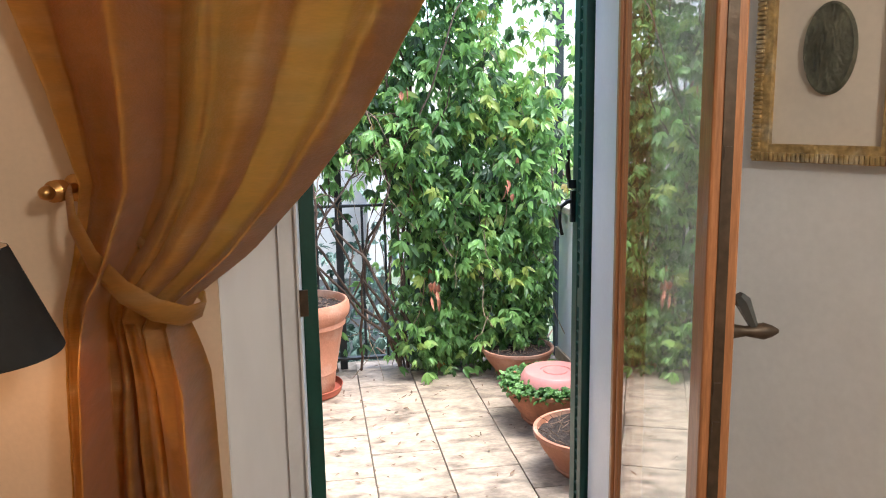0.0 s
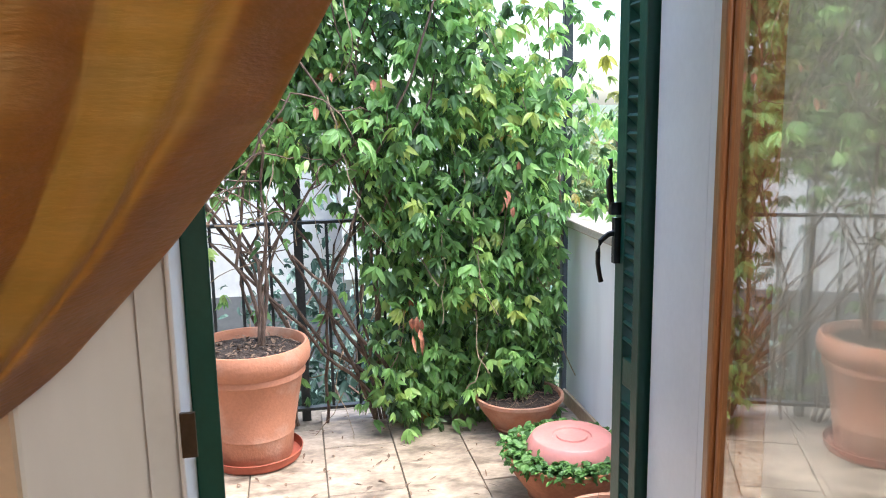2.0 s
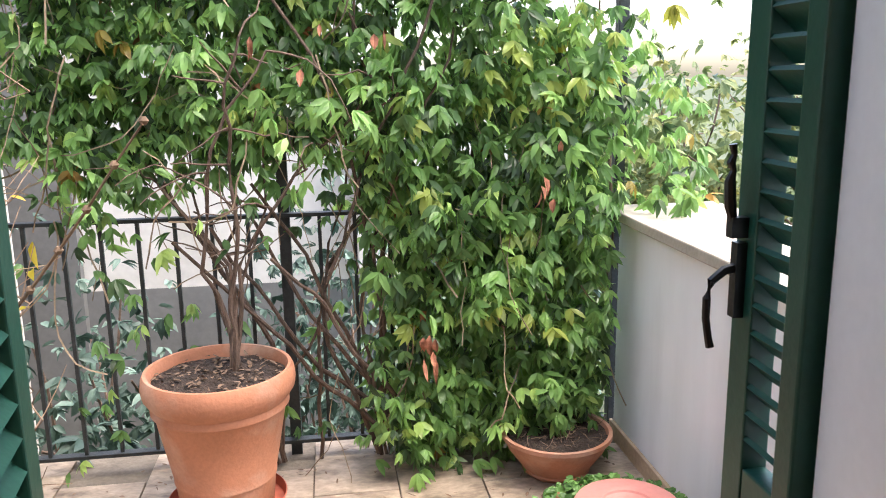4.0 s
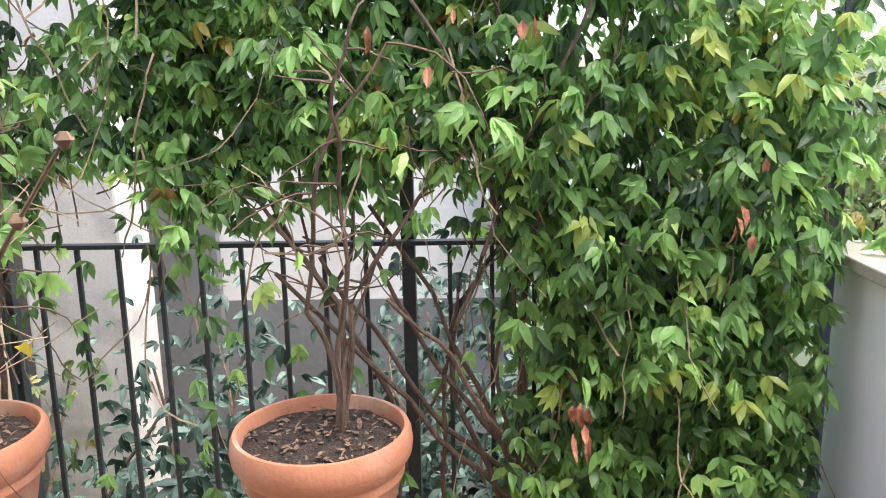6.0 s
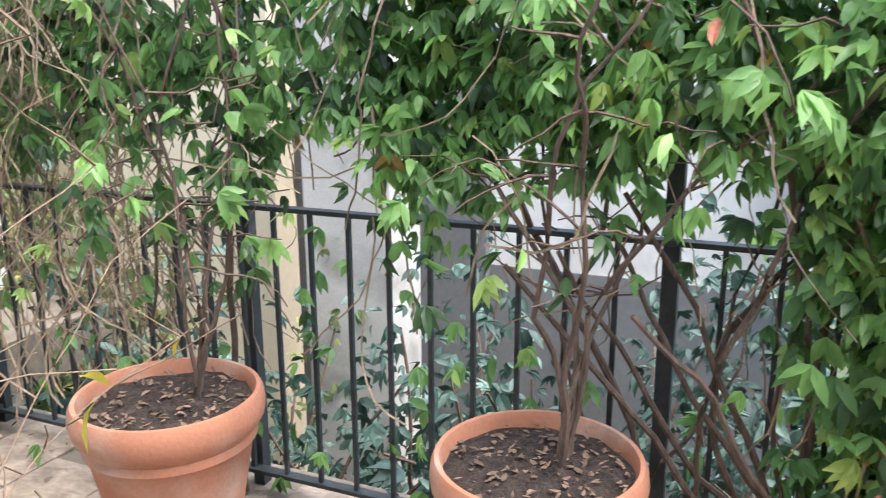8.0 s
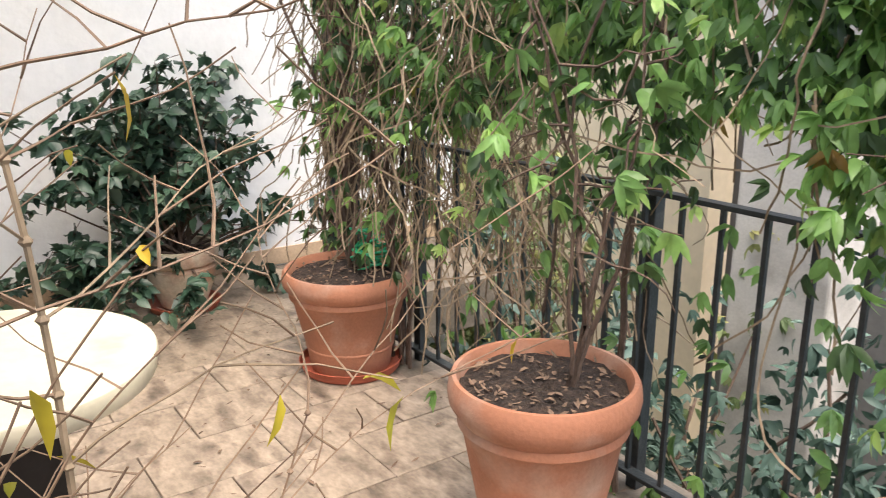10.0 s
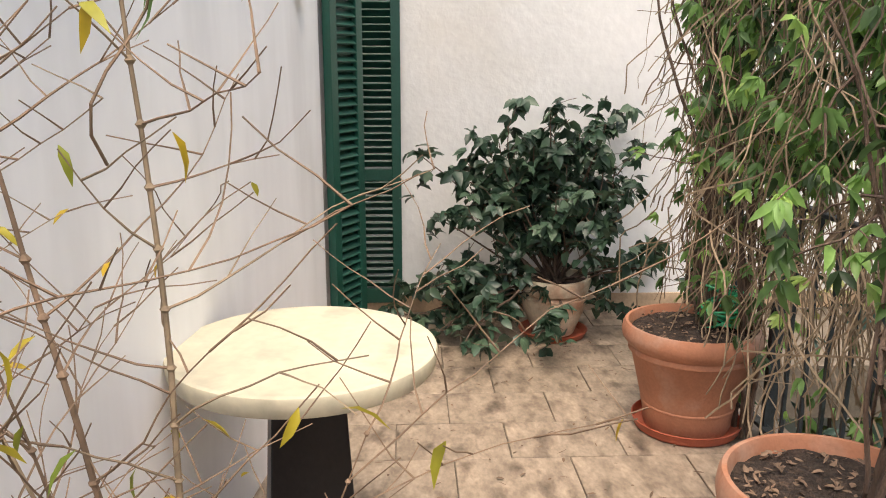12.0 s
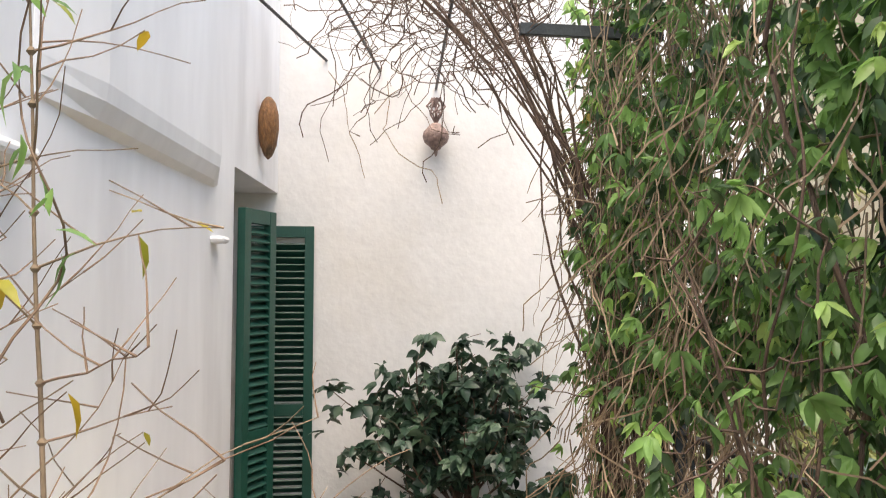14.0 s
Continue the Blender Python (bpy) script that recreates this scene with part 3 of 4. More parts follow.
# ---- the creeper on the railing and trellis ----
def creeper():
    r = random.Random(5)
    q = Build()
    # main stems from the ground by the posts
    for x, n in ((0.17, 4), (0.55, 3), (0.95, 3), (-1.22, 3), (-2.57, 5), (-3.0, 6), (1.25, 3)):
        for _ in range(n):
            p = (x + r.gauss(0, 0.09), RAIL_Y - 0.05 + r.gauss(0, 0.02), 0.0)
            pts = wander(p, (r.gauss(0, 0.15), 0, 1), 34, 0.085, 0.17, (0, 0, 0.16), r)
            th = r.uniform(0.006, 0.013)
            q.tube([(max(min(u.x, PAR_X - 0.02), END_X + 0.05), RAIL_Y - 0.06 + 0.5 * (u.y - RAIL_Y + 0.05), min(u.z, 2.95)) for u in pts], [th * (1 - 0.6 * k / 35) for k in range(35)], 6)
    # a slanting bundle from the foot of the post
    for _ in range(7):
        p = (0.62 + r.gauss(0, 0.09), RAIL_Y - 0.07, 0.01)
        pts = wander(p, (-0.55, -0.02, 0.85), 15, 0.085, 0.12, (-0.01, 0, 0.03), r)
        q.tube([(u.x, RAIL_Y - 0.07 + 0.4 * (u.y - RAIL_Y + 0.07), u.z) for u in pts], [0.011 * (1 - 0.4 * k / 16) for k in range(16)], 6)
    vine = tagged(q.ob("climbing_vine", BARK, smooth=True), "dense green creeper trained over the railing and posts", "climbing vine")

    # fine twigs, thickest on the leafless side by the end wall
    q = Build()
    for _ in range(1500):
        if r.random() < 0.86:
            x = r.uniform(-3.3, -1.4)
            z = r.uniform(0.7, 2.9)
        else:
            x = r.uniform(-1.3, 1.3)
            z = r.uniform(0.95, 2.6) if x < 0.2 else r.uniform(0.2, 2.3)
        down = r.random() < 0.8
        pts = wander((x, RAIL_Y - 0.10 + r.gauss(0, 0.11) + max(0, -2.8 - x) * 0.3, z), (r.gauss(0, 0.35 if down else 0.8), r.gauss(0, 0.12), -1 if down else r.gauss(0, 0.6)), r.randint(5, 12), 0.06, 0.20, (0, 0, -0.08 if down else 0), r)
        foot = 0.95 if x < -1.0 and r.random() < 0.75 else 0.05
        pts = [u for u in pts]
        if len(pts) < 3:
            continue
        q.tube([(max(u.x, END_X + 0.03), min(max(u.y, 4.22), 5.05), u.z) for u in pts], r.uniform(0.0015, 0.004), 3)
    tagged(q.ob("twigs", TWIG, parent=vine), kind="stuff")

    # leaves by density over the trellis
    def dens(x, z):
        if z < 0.03 or z > 2.95:
            return 0
        if x > 1.36:
            return 0.25 if 1.02 < z < 1.5 and x < 1.75 else (0.10 if 1.5 <= z < 2.3 and x < 1.6 else 0)
        if x > 0.42:
            edge = 0.5 + 0.5 * noise.noise(Vector((x * 2.5, z * 2.5, 3)))
            if z > 1.75 and x > 0.98:
                return 0.16 + 0.3 * edge * (x < 1.15)
            return (1.0 if z < 1.6 else 0.35 + 0.6 * edge) if x > 0.55 or z > 0.95 else 0.55 * edge
        lump = 0.5 + 0.5 * noise.noise(Vector((x * 3.0, z * 3.0, 0)))
        low = 1.22 + 0.20 * noise.noise(Vector((x * 3.1, 0, 5)))
        if x > -0.75:
            return (0.55 + 0.8 * lump) if z > low else (0.22 * lump if z > low - 0.2 else 0.014)
        if x > -2.3:
            return 0.12 + 0.65 * lump ** 2 if z > low - 0.05 else (0.03 * lump if z > 0.3 else 0.01)
        return 0.16 + 0.5 * lump * lump if z > 1.1 else (0.16 * lump if z > 0.4 else 0.03)

    P, T, S, C, big = [], [], [], [], []
    for _ in range(44000):
        x, z = r.uniform(-3.35, 1.75), r.uniform(0, 2.95)
        if r.random() > dens(x, z):
            continue
        depth = r.random()
        front = 0.36 if x > 0.42 else 0.30
        y = RAIL_Y + 0.06 - front * depth + r.gauss(0, 0.03) - 0.13 * noise.noise(Vector((x * 3.2, z * 3.2, 9)))
        y = y + r.gauss(0, 0.05) * (x < -1.5) + max(0.0, -2.7 - x) * 0.30
        toward = r.gauss(math.pi, 0.7)
        tone = min(0.89, max(0.0, r.gauss(0.50, 0.30) - (0.14 if x < -0.6 else 0)))
        if x > 0.9 and z > 1.45 and r.random() < 0.25:
            tone = r.uniform(0.82, 0.95)
        elif z < 1.0 and 0.6 < x and y > 4.62 and r.random() < 0.45:
            tone = r.uniform(0.78, 0.90)
        elif r.random() < 0.006:
            tone = r.uniform(0.95, 1.0)
        p, R = np.array((x, y, z)), facing(toward, r.gauss(-0.85, 0.45), r.gauss(0, 0.5))
        if depth > 0.93 and 0.0 < x < 1.25 and 0.5 < z < 1.9 and len(big) < 280:
            big.append((p, R, r.uniform(0.95, 1.25), tone))
            continue
        P.append(p), T.append(R), S.append(r.uniform(0.7, 1.15)), C.append(tone)
    tagged(scatter("foliage", LEAFSETS, P, T, S, C, VINE, vine), kind="stuff")
    cache = {}
    for i, (p, R, s, t) in enumerate(big):
        key = (i % 8, int(t * 6))
        if key not in cache:
            v, f = LEAFSETS[key[0]]
            me = bpy.data.meshes.new("leaf")
            me.from_pydata(v.tolist(), [], f)
            me.materials.append(VINE)
            me.attributes.new("tone", "FLOAT", "FACE").data.foreach_set("value", [key[1] / 6 + 0.08] * len(f))
            me.shade_smooth()
            cache[key] = me
        o = new("leaf", cache[key])
        o.parent = vine
        o.matrix_basis = Matrix.LocRotScale(p.tolist(), Matrix(R.tolist()).to_quaternion(), (s, s, s))
    # withered brown leaves
    q = Build()
    for cx, cz, n in ((0.62, 0.55, 8), (1.07, 1.13, 5), (0.50, 1.62, 2), (0.08, 1.64, 2), (0.27, 1.60, 2)):
        for _ in range(n):
            v, f = blade(r.uniform(0.04, 0.08), r.uniform(0.015, 0.032), r.uniform(-0.5, 0.8), r.uniform(0.3, 1.0))
            M = Matrix.Rotation(r.gauss(math.pi, 0.7), 3, "Z") @ Matrix.Rotation(r.gauss(-1.35, 0.3), 3, "X")
            c = Vector((cx + r.gauss(0, 0.025), 4.33 + r.gauss(0, 0.015), cz + r.gauss(0, 0.06)))
            q.add([M @ p + c for p in v], f)
    tagged(q.ob("withered_leaves", DEAD, parent=vine), "withered reddish brown leaves", kind="stuff")
    # overhead tangle under the beams, at the end wall
    q = Build()
    for _ in range(240):
        p = (r.uniform(-3.9, -2.3), r.uniform(3.5, 4.6), r.uniform(2.78, 3.1))
        pts = wander(p, (r.gauss(0, 0.8), r.gauss(-0.4, 0.7), r.gauss(0, 0.25)), 11, 0.07, 0.42, r=r)
        q.tube([(max(u.x, END_X + 0.02), u.y, u.z) for u in pts], r.uniform(0.0015, 0.004), 3)
    for i in range(16):
        y1 = r.uniform(3.6, 4.15)
        pts = [Vector((-2.9 + r.gauss(0, 0.12), 4.60 + r.gauss(0, 0.04), 0.0))]
        for k in range(1, 15):
            s = k / 14
            pts.append(Vector((-2.9 + 0.2 * math.sin(s * 5 + i) * s, 4.60 - (4.60 - y1) * max(0, s - 0.4) ** 2 / 0.36 + r.gauss(0, 0.02), 2.98 * s)))
        q.tube(pts, [r.uniform(0.006, 0.014) * (1 - 0.5 * k / 15) for k in range(15)], 5)
    tagged(q.ob("overhead_stems", BARK, parent=vine), kind="stuff")
    # loose tendrils hanging against the wall
    q = Build()
    for y, z, L in ((3.30, 2.9, 10), (3.66, 2.85, 16), (3.85, 2.9, 5), (2.75, 3.0, 6)):
        pts = wander((END_X + 0.05 if y > 3 else -2.5, y, z), (0, r.gauss(0, 0.3), -1), L, 0.075, 0.25, (0, 0, -0.1), r)
        q.tube([(max(u.x, END_X + 0.02), u.y, u.z) for u in pts], 0.003, 4)
    tagged(q.ob("tendrils", TWIG, parent=vine), kind="stuff")
    return vine


creeper()


# ---- shallow bowls by the parapet ----
def bowl(x, y, R, H, label, lid=None, herb=False, seed=1):
    e = tagged(empty("planter_bowl", x, y, 0), label, "plant bowl", group="shallow bowls by the parapet")
    q = Build()
    q.turned([(R * 0.52, 0), (R * 0.56, 0.01), (R * 0.62, H * 0.12), (R * 0.60, H * 0.16), (R * 0.86, H * 0.62), (R * 0.955, H * 0.88), (R, H * 0.91), (R, H), (R * 0.93, H), (R * 0.90, H * 0.86), (R * 0.3, H * 0.8)], seg=48)
    q.ob("body", TERRA if not herb else TERRA_DARK, smooth=True, parent=e)
    q = Build()
    r = random.Random(seed)
    v, seg = [(0, 0, H * 0.9)], 36
    for i in range(1, 7):
        for k in range(seg):
            w, rr = 2 * math.pi * k / seg, R * 0.925 * i / 6
            v.append((rr * math.cos(w), rr * math.sin(w), H * 0.9 + r.gauss(0, 0.006)))
    f = [(0, 1 + k, 1 + (k + 1) % seg) for k in range(seg)]
    f += [(1 + (i - 1) * seg + k, 1 + i * seg + k, 1 + i * seg + (k + 1) % seg, 1 + (i - 1) * seg + (k + 1) % seg) for i in range(1, 6) for k in range(seg)]
    q.add(v, f)
    q.ob("soil", SOIL, smooth=True, parent=e)
    q = Build()
    for _ in range(60):
        rr, w = R * 0.85 * math.sqrt(r.random()), r.uniform(0, 6.283)
        p = Vector((rr * math.cos(w), rr * math.sin(w), H * 0.93))
        q.tube(wander(p, (r.gauss(0, 1), r.gauss(0, 1), 0.15), 3, 0.02, 0.3, r=r), 0.0015, 3)
    tagged(q.ob("litter", CHIP, parent=e), kind="stuff")
    if herb:
        sets = [spray(0.028, 0.018, c, r) for c in (3, 4, 5)]
        P, T, S, C = [], [], [], []
        for _ in range(900):
            rr, w = R * r.uniform(0.6, 1.05), r.uniform(0, 6.283)
            P.append(np.array((rr * math.cos(w), rr * math.sin(w), H + r.uniform(-0.02, 0.03))))
            T.append(facing(r.uniform(0, 6.28), r.uniform(-0.6, 0.7), r.gauss(0, 0.4)))
            S.append(r.uniform(0.7, 1.3)), C.append(r.random())
        tagged(scatter("herb_cover", sets, P, T, S, C, HERB, e), "small bright green leaves", kind="stuff")
    if lid:
        lx, ly, lr, lh, m, lname = lid
        q = Build()
        z = H * 0.93
        q.turned([(lr * 0.9, z), (lr, z + 0.008), (lr * 0.985, z + lh * 0.35), (lr * 0.84, z + lh * 0.95), (lr * 0.80, z + lh), (lr * 0.42, z + lh), (lr * 0.40, z + lh - 0.006), (lr * 0.33, z + lh - 0.006), (lr * 0.31, z + lh), (0.001, z + lh)], seg=44)
        o = tagged(q.ob("saucer_lid", m, smooth=True), lname, "saucer")
        o.location = (x + lx, y + ly, 0)


bowl(1.13, 4.39, 0.215, 0.17, "wide terracotta bowl of bare dark soil", seed=1)
bowl(1.12, 3.67, 0.245, 0.20, "weathered bowl overgrown with small green leaves", (0.02, 0.0, 0.185, 0.075, LIDPINK, "upturned pink plastic saucer on a planted bowl"), True, 2)
bowl(1.11, 3.10, 0.235, 0.19, "terracotta bowl of dark soil with a clay saucer", (0.06, -0.03, 0.14, 0.06, TERRA, "upturned clay saucer lying in a soil bowl"), False, 3)


# ---- round garden table ----
def table():
    e = tagged(empty("garden_table", -1.58, 2.978, 0), "round cream stone table on a dark pedestal", "table")
    q = Build()
    q.turned([(0.0, 0.690), (0.340, 0.690), (0.354, 0.693), (0.360, 0.702), (0.365, 0.738), (0.362, 0.746), (0.354, 0.750), (0.346, 0.7485), (0.0, 0.7475)], seg=72)
    q.ob("table_top", CREAMTOP, smooth=True, parent=e)
    q = Build()
    n = [(s * 0.095, t * 0.095) for s, t in ((-1, -1), (1, -1), (1, 1), (-1, 1))]
    v = [(x * 1.35, y * 1.35, 0.03) for x, y in n] + [(x, y, 0.694) for x, y in n]
    q.add(v, [(3, 2, 1, 0), (4, 5, 6, 7)] + [(i, (i + 1) % 4, 4 + (i + 1) % 4, 4 + i) for i in range(4)])
    q.box(-0.17, 0.17, -0.17, 0.17, 0.0, 0.03)
    o = q.ob("pedestal", BLACK, bevel=0.006, parent=e)
    o.rotation_euler = (0, 0, radians(12))


table()


# ---- potted shrub by the end wall ----
def shrub():
    r = random.Random(11)
    e = tagged(empty("potted_shrub", -3.80, 4.08, 0), "dark green leafy shrub in a lime-stained clay pot", "potted plant")
    q = Build()
    q.turned([(0.10, 0.012), (0.115, 0.02), (0.175, 0.17), (0.185, 0.235), (0.17, 0.25), (0.19, 0.265), (0.205, 0.33), (0.20, 0.345), (0.18, 0.345), (0.16, 0.30), (0.04, 0.30)], seg=40)
    q.ob("pot", CREAMPOT, smooth=True, parent=e)
    q = Build()
    q.turned([(0.16, 0), (0.175, 0.004), (0.195, 0.04), (0.188, 0.041), (0.17, 0.011), (0.02, 0.010)], seg=40)
    q.ob("saucer", SAUCER, smooth=True, parent=e)
    q = Build()
    q.turned([(0.0, 0.31), (0.165, 0.305)], seg=30)
    q.ob("soil", SOIL, parent=e)
    q = Build()
    tips = []
    for i in range(44):
        a, h = r.uniform(0, 6.28), r.uniform(-0.1, 2.6)
        if i < 7:
            a, h = r.gauss(-0.9, 0.5), r.uniform(-0.05, 0.3)
        elif h < 0.4:
            a = r.choice((1.57, -1.57, -1.57, 0.0)) + r.gauss(0, 0.6)
        pts = wander((r.gauss(0, 0.03), r.gauss(0, 0.03), 0.30), (0.5 * math.cos(a), 1.15 * math.sin(a), h), r.randint(7, 11) if h < 1 else r.randint(8, 13), 0.080, 0.14, (0, 0, 0.03 if h > 0.5 else -0.05), r)
        pts = [Vector((max(u.x, -0.38), u.y, max(u.z, 0.09))) for u in pts]
        q.tube(pts, [0.009 * (1 - 0.75 * k / len(pts)) for k in range(len(pts))], 5)
        for k in range(4, len(pts)):
            tw = wander(pts[k], (r.gauss(0, 0.6), r.gauss(0, 0.9), r.gauss(0.2, 0.5)), 3, 0.05, 0.25, r=r)
            tw = [Vector((max(u.x, -0.40), u.y, max(u.z, 0.06))) for u in tw]
            q.tube(tw, 0.002, 3)
            tips += tw[1:]
    q.ob("stems", BARK, smooth=True, parent=e)
    sets = [spray(0.085, 0.052, c, r) for c in (1, 2, 3, 2)]
    P, T, S, C = [], [], [], []
    for _ in range(2000):
        p = r.choice(tips)
        P.append(np.array((max(p.x + r.gauss(0, 0.02), -0.44), p.y + r.gauss(0, 0.02), max(p.z + r.gauss(0, 0.02), 0.05))))
        T.append(facing(r.uniform(0, 6.28), r.gauss(-0.35, 0.4), r.gauss(0, 0.4)))
        S.append(r.uniform(0.7, 1.2)), C.append(r.random())
    tagged(scatter("foliage", sets, P, T, S, C, SHRUB, e), kind="stuff")


shrub()


# ---- bare shrub near the camera ----
def bare_shrub():
    r = random.Random(15)
    x, y = POTS["d"]
    q, tips = Build(), []

    def grow(p, d, n, step, th, depth, bend=0.03, mi=0):
        pts = wander(p, d, n, step, bend if depth == 0 else 0.10, (0, 0, 0.01), r)
        pts = [Vector((u.x, max(u.y, fac_y(u.x) + 0.04), u.z)) for u in pts if u.x < -0.14 or depth == 0]
        if len(pts) < 3:
            return
        n = len(pts) - 1
        q.tube(pts, [max(0.0009, th * (1 - 0.75 * k / n)) for k in range(n + 1)], 6 if depth == 0 else 4, mi=mi)
        for k in range(2, n + 1):
            # a swollen node where a side twig leaves the stem
            if depth < 2 and r.random() < (0.95 if depth == 0 else 0.6):
                a = r.uniform(0, 6.283)
                dd = Vector((math.cos(a), math.sin(a), r.uniform(0.25, 1.1)))
                if depth == 0:
                    q.tube([pts[k] - Vector((0, 0, th)), pts[k], pts[k] + Vector((0, 0, th))], [th * 0.5, th * 1.25, th * 0.5], 5, mi=mi)
                grow(pts[k], dd, r.randint(4, 10) if depth == 0 else r.randint(2, 5), 0.042, max(0.0016, th * 0.33), depth + 1, mi=mi if r.random() < 0.4 else 0)
        if depth:
            tips.extend(u for u in pts[-2:] if u.x < -0.14)

    grow((x + 0.03, y + 0.01, 0.45), (0.0, 0.01, 1), 21, 0.075, 0.0058, 0, 0.018, 1)
    grow((x - 0.02, y - 0.03, 0.45), (0.10, -0.16, 1), 17, 0.075, 0.0065, 0, 0.05)
    grow((x - 0.04, y - 0.02, 0.45), (-0.12, -0.22, 1), 16, 0.075, 0.006, 0, 0.06)
    grow((x + 0.05, y - 0.02, 0.45), (0.20, -0.10, 1), 12, 0.075, 0.004, 0)
    grow((x - 0.05, y - 0.05, 0.45), (-0.05, -0.36, 1), 17, 0.07, 0.0045, 0, 0.04, 1)
    grow((x + 0.02, y + 0.05, 0.45), (0.05, 0.28, 0.8), 9, 0.07, 0.0035, 0)
    # a curling green-leaved shoot wound about the tall stem
    shoot = [Vector((x + 0.03 + 0.03 * math.sin(k * 0.9), y - 0.01 - 0.035 * math.sin(k * 0.55 + 1), 1.38 + 0.035 * k)) for k in range(22)]
    q.tube(shoot, [0.0022 * (1 - 0.6 * k / 22) for k in range(22)], 5)
    o = tagged(q.ob("bare_shrub", [TWIGRED, TWIG], smooth=True), "nearly bare shrub with thin twigs and few yellow leaves", "shrub")
    sets = [tuple((np.array([tuple(p) for p in v]), f)) for v, f in (blade(0.062, 0.02, 0.4, 0.4), blade(0.05, 0.018, 0.1, 0.6), blade(0.07, 0.022, 0.6, 0.3))]
    leaves_at(tips, 65, r, "yellow_leaves", YELLOW, o, sets, 0.45, 0.95, (0.0, 1.0), 0.004)
    leaves_at(shoot[6:], 20, r, "green_leaves", VINE, o, sets, 0.6, 1.0, (0.3, 0.8), 0.006)


bare_shrub()


# ---- shutters ----
def shutter(label, W, H, m):
    """A louvred leaf: stiles, rails and slats; hinge at x = 0, leaf along +x."""
    e = tagged(empty("shutter"), label, "shutter", group="green louvred shutters")
    e.matrix_basis = m
    q = Build()
    t = 0.021
    q.box(0, 0.055, -t, t, 0, H)
    q.box(W - 0.055, W, -t, t, 0, H)
    for z0, z1 in ((0, 0.09), (H * 0.40, H * 0.40 + 0.07), (H - 0.07, H)):
        q.box(0.055, W - 0.055, -t + 0.002, t - 0.002, z0, z1)
    q.ob("frame", GREEN, bevel=0.003, parent=e)
    q = Build()
    c, s = math.cos(0.75), math.sin(0.75)
    w, d = 0.024, 0.004
    v = [(x, yy * c - zz * s, yy * s + zz * c) for x in (0.05, W - 0.05) for yy, zz in ((-w, -d), (w, -d), (w, d), (-w, d))]
    q.add(v, [(0, 1, 2, 3), (7, 6, 5, 4)] + [(i, 4 + i, 4 + (i + 1) % 4, (i + 1) % 4) for i in range(4)])
    me = q.mesh("slat", GREEN)
    z = 0.115
    while z < H - 0.085:
        if not H * 0.40 - 0.02 < z < H * 0.40 + 0.09:
            o = new("slat", me)
            o.parent, o.location = e, (0, 0, z)
        z += 0.041
    return e


sr = shutter("open dark green louvred shutter at the garden door", 0.42, 2.08, pose(0.915, 2.275, 0.02, 0, 0, 90))
shutter("open dark green louvred shutter at the garden door", 0.42, 2.08, pose(-0.026, 2.155, 0.02, 0, 0, 97))
shutter("dark green louvred shutter ajar in a doorway", 0.28, 1.90, pose(-3.26, 2.90, 0.055, 0, 0, 152))
shutter("dark green louvred shutter folded flat on the wall", 0.44, 1.88, pose(END_X + 0.035, 3.225, 0.07, 0, 0, -90))
# handle and catch on the garden-door shutter
q = Build()
q.box(-0.017, 0.004, -0.012, 0.012, 0, 0.15)
q.tube([(-0.01, 0, 0.10), (-0.035, 0, 0.095), (-0.06, 0, 0.075), (-0.068, 0, 0.04), (-0.068, 0, 0.0), (-0.060, 0, -0.045), (-0.056, 0, -0.06)], [0.011, 0.010, 0.009, 0.0085, 0.008, 0.008, 0.009], 8)
q.box(-0.03, 0.004, -0.012, 0.012, 0.16, 0.20)
q.tube([(-0.022, 0, 0.19), (-0.030, 0, 0.22), (-0.034, 0, 0.27), (-0.028, 0, 0.29), (-0.034, 0, 0.305), (-0.028, 0, 0.32), (-0.032, 0, 0.34)], [0.008, 0.012, 0.011, 0.006, 0.009, 0.006, 0.008], 8)
h = q.ob("handle", BLACK, smooth=True, parent=sr)
h.matrix_basis = pose(0.395, 0.024, 1.13, 0, 0, -90) @ Matrix.Scale(0.74, 4)
tagged(h, "curved black iron handle")


q = Build()
q.box(0.852, 0.897, 2.452, 2.492, 0, 2.14)
tagged(q.ob('trim_shutter_post', GREEN, bevel=0.004), 'dark green fixed shutter post', 'shutter post', kind='structure')


# ---- garden door: white frame, wooden jamb, glazed leaf standing open ----
q = Build()
q.prism([(-0.058, 2.06), (-0.050, 2.06), (-0.046, 2.15), (-0.052, 2.15)], 0, 2.17)
q.prism([(-0.10, 2.05), (-0.052, 2.09), (-0.046, 2.14), (-0.10, 2.12)], 0, 2.17)
q.prism([(0.84, 2.16), (0.868, 2.16), (0.892, 2.44), (0.875, 2.44)], 0, 2.17)
q.prism([(0.832, 2.085), (0.875, 2.085), (0.875, 2.158), (0.838, 2.158)], 0, 2.17)
q.prism([(0.838, 2.105), (0.829, 2.11), (0.829, 2.125), (0.838, 2.13)], 0, 2.12)
q.prism([(-0.05, 2.10), (-0.05, 2.14), (0.85, 2.14), (0.85, 2.10)], 2.12, 2.17)
tagged(q.ob("door_frame", WHITEFR, bevel=0.003), "white painted frame of the garden door", "door frame", kind="structure")
q = Build()
q.box(0.845, 0.90, 2.03, 2.085, 0, 2.17)
tagged(q.ob("trim_jamb", WOOD, bevel=0.006), "varnished wooden door jamb", "door jamb", kind="structure")


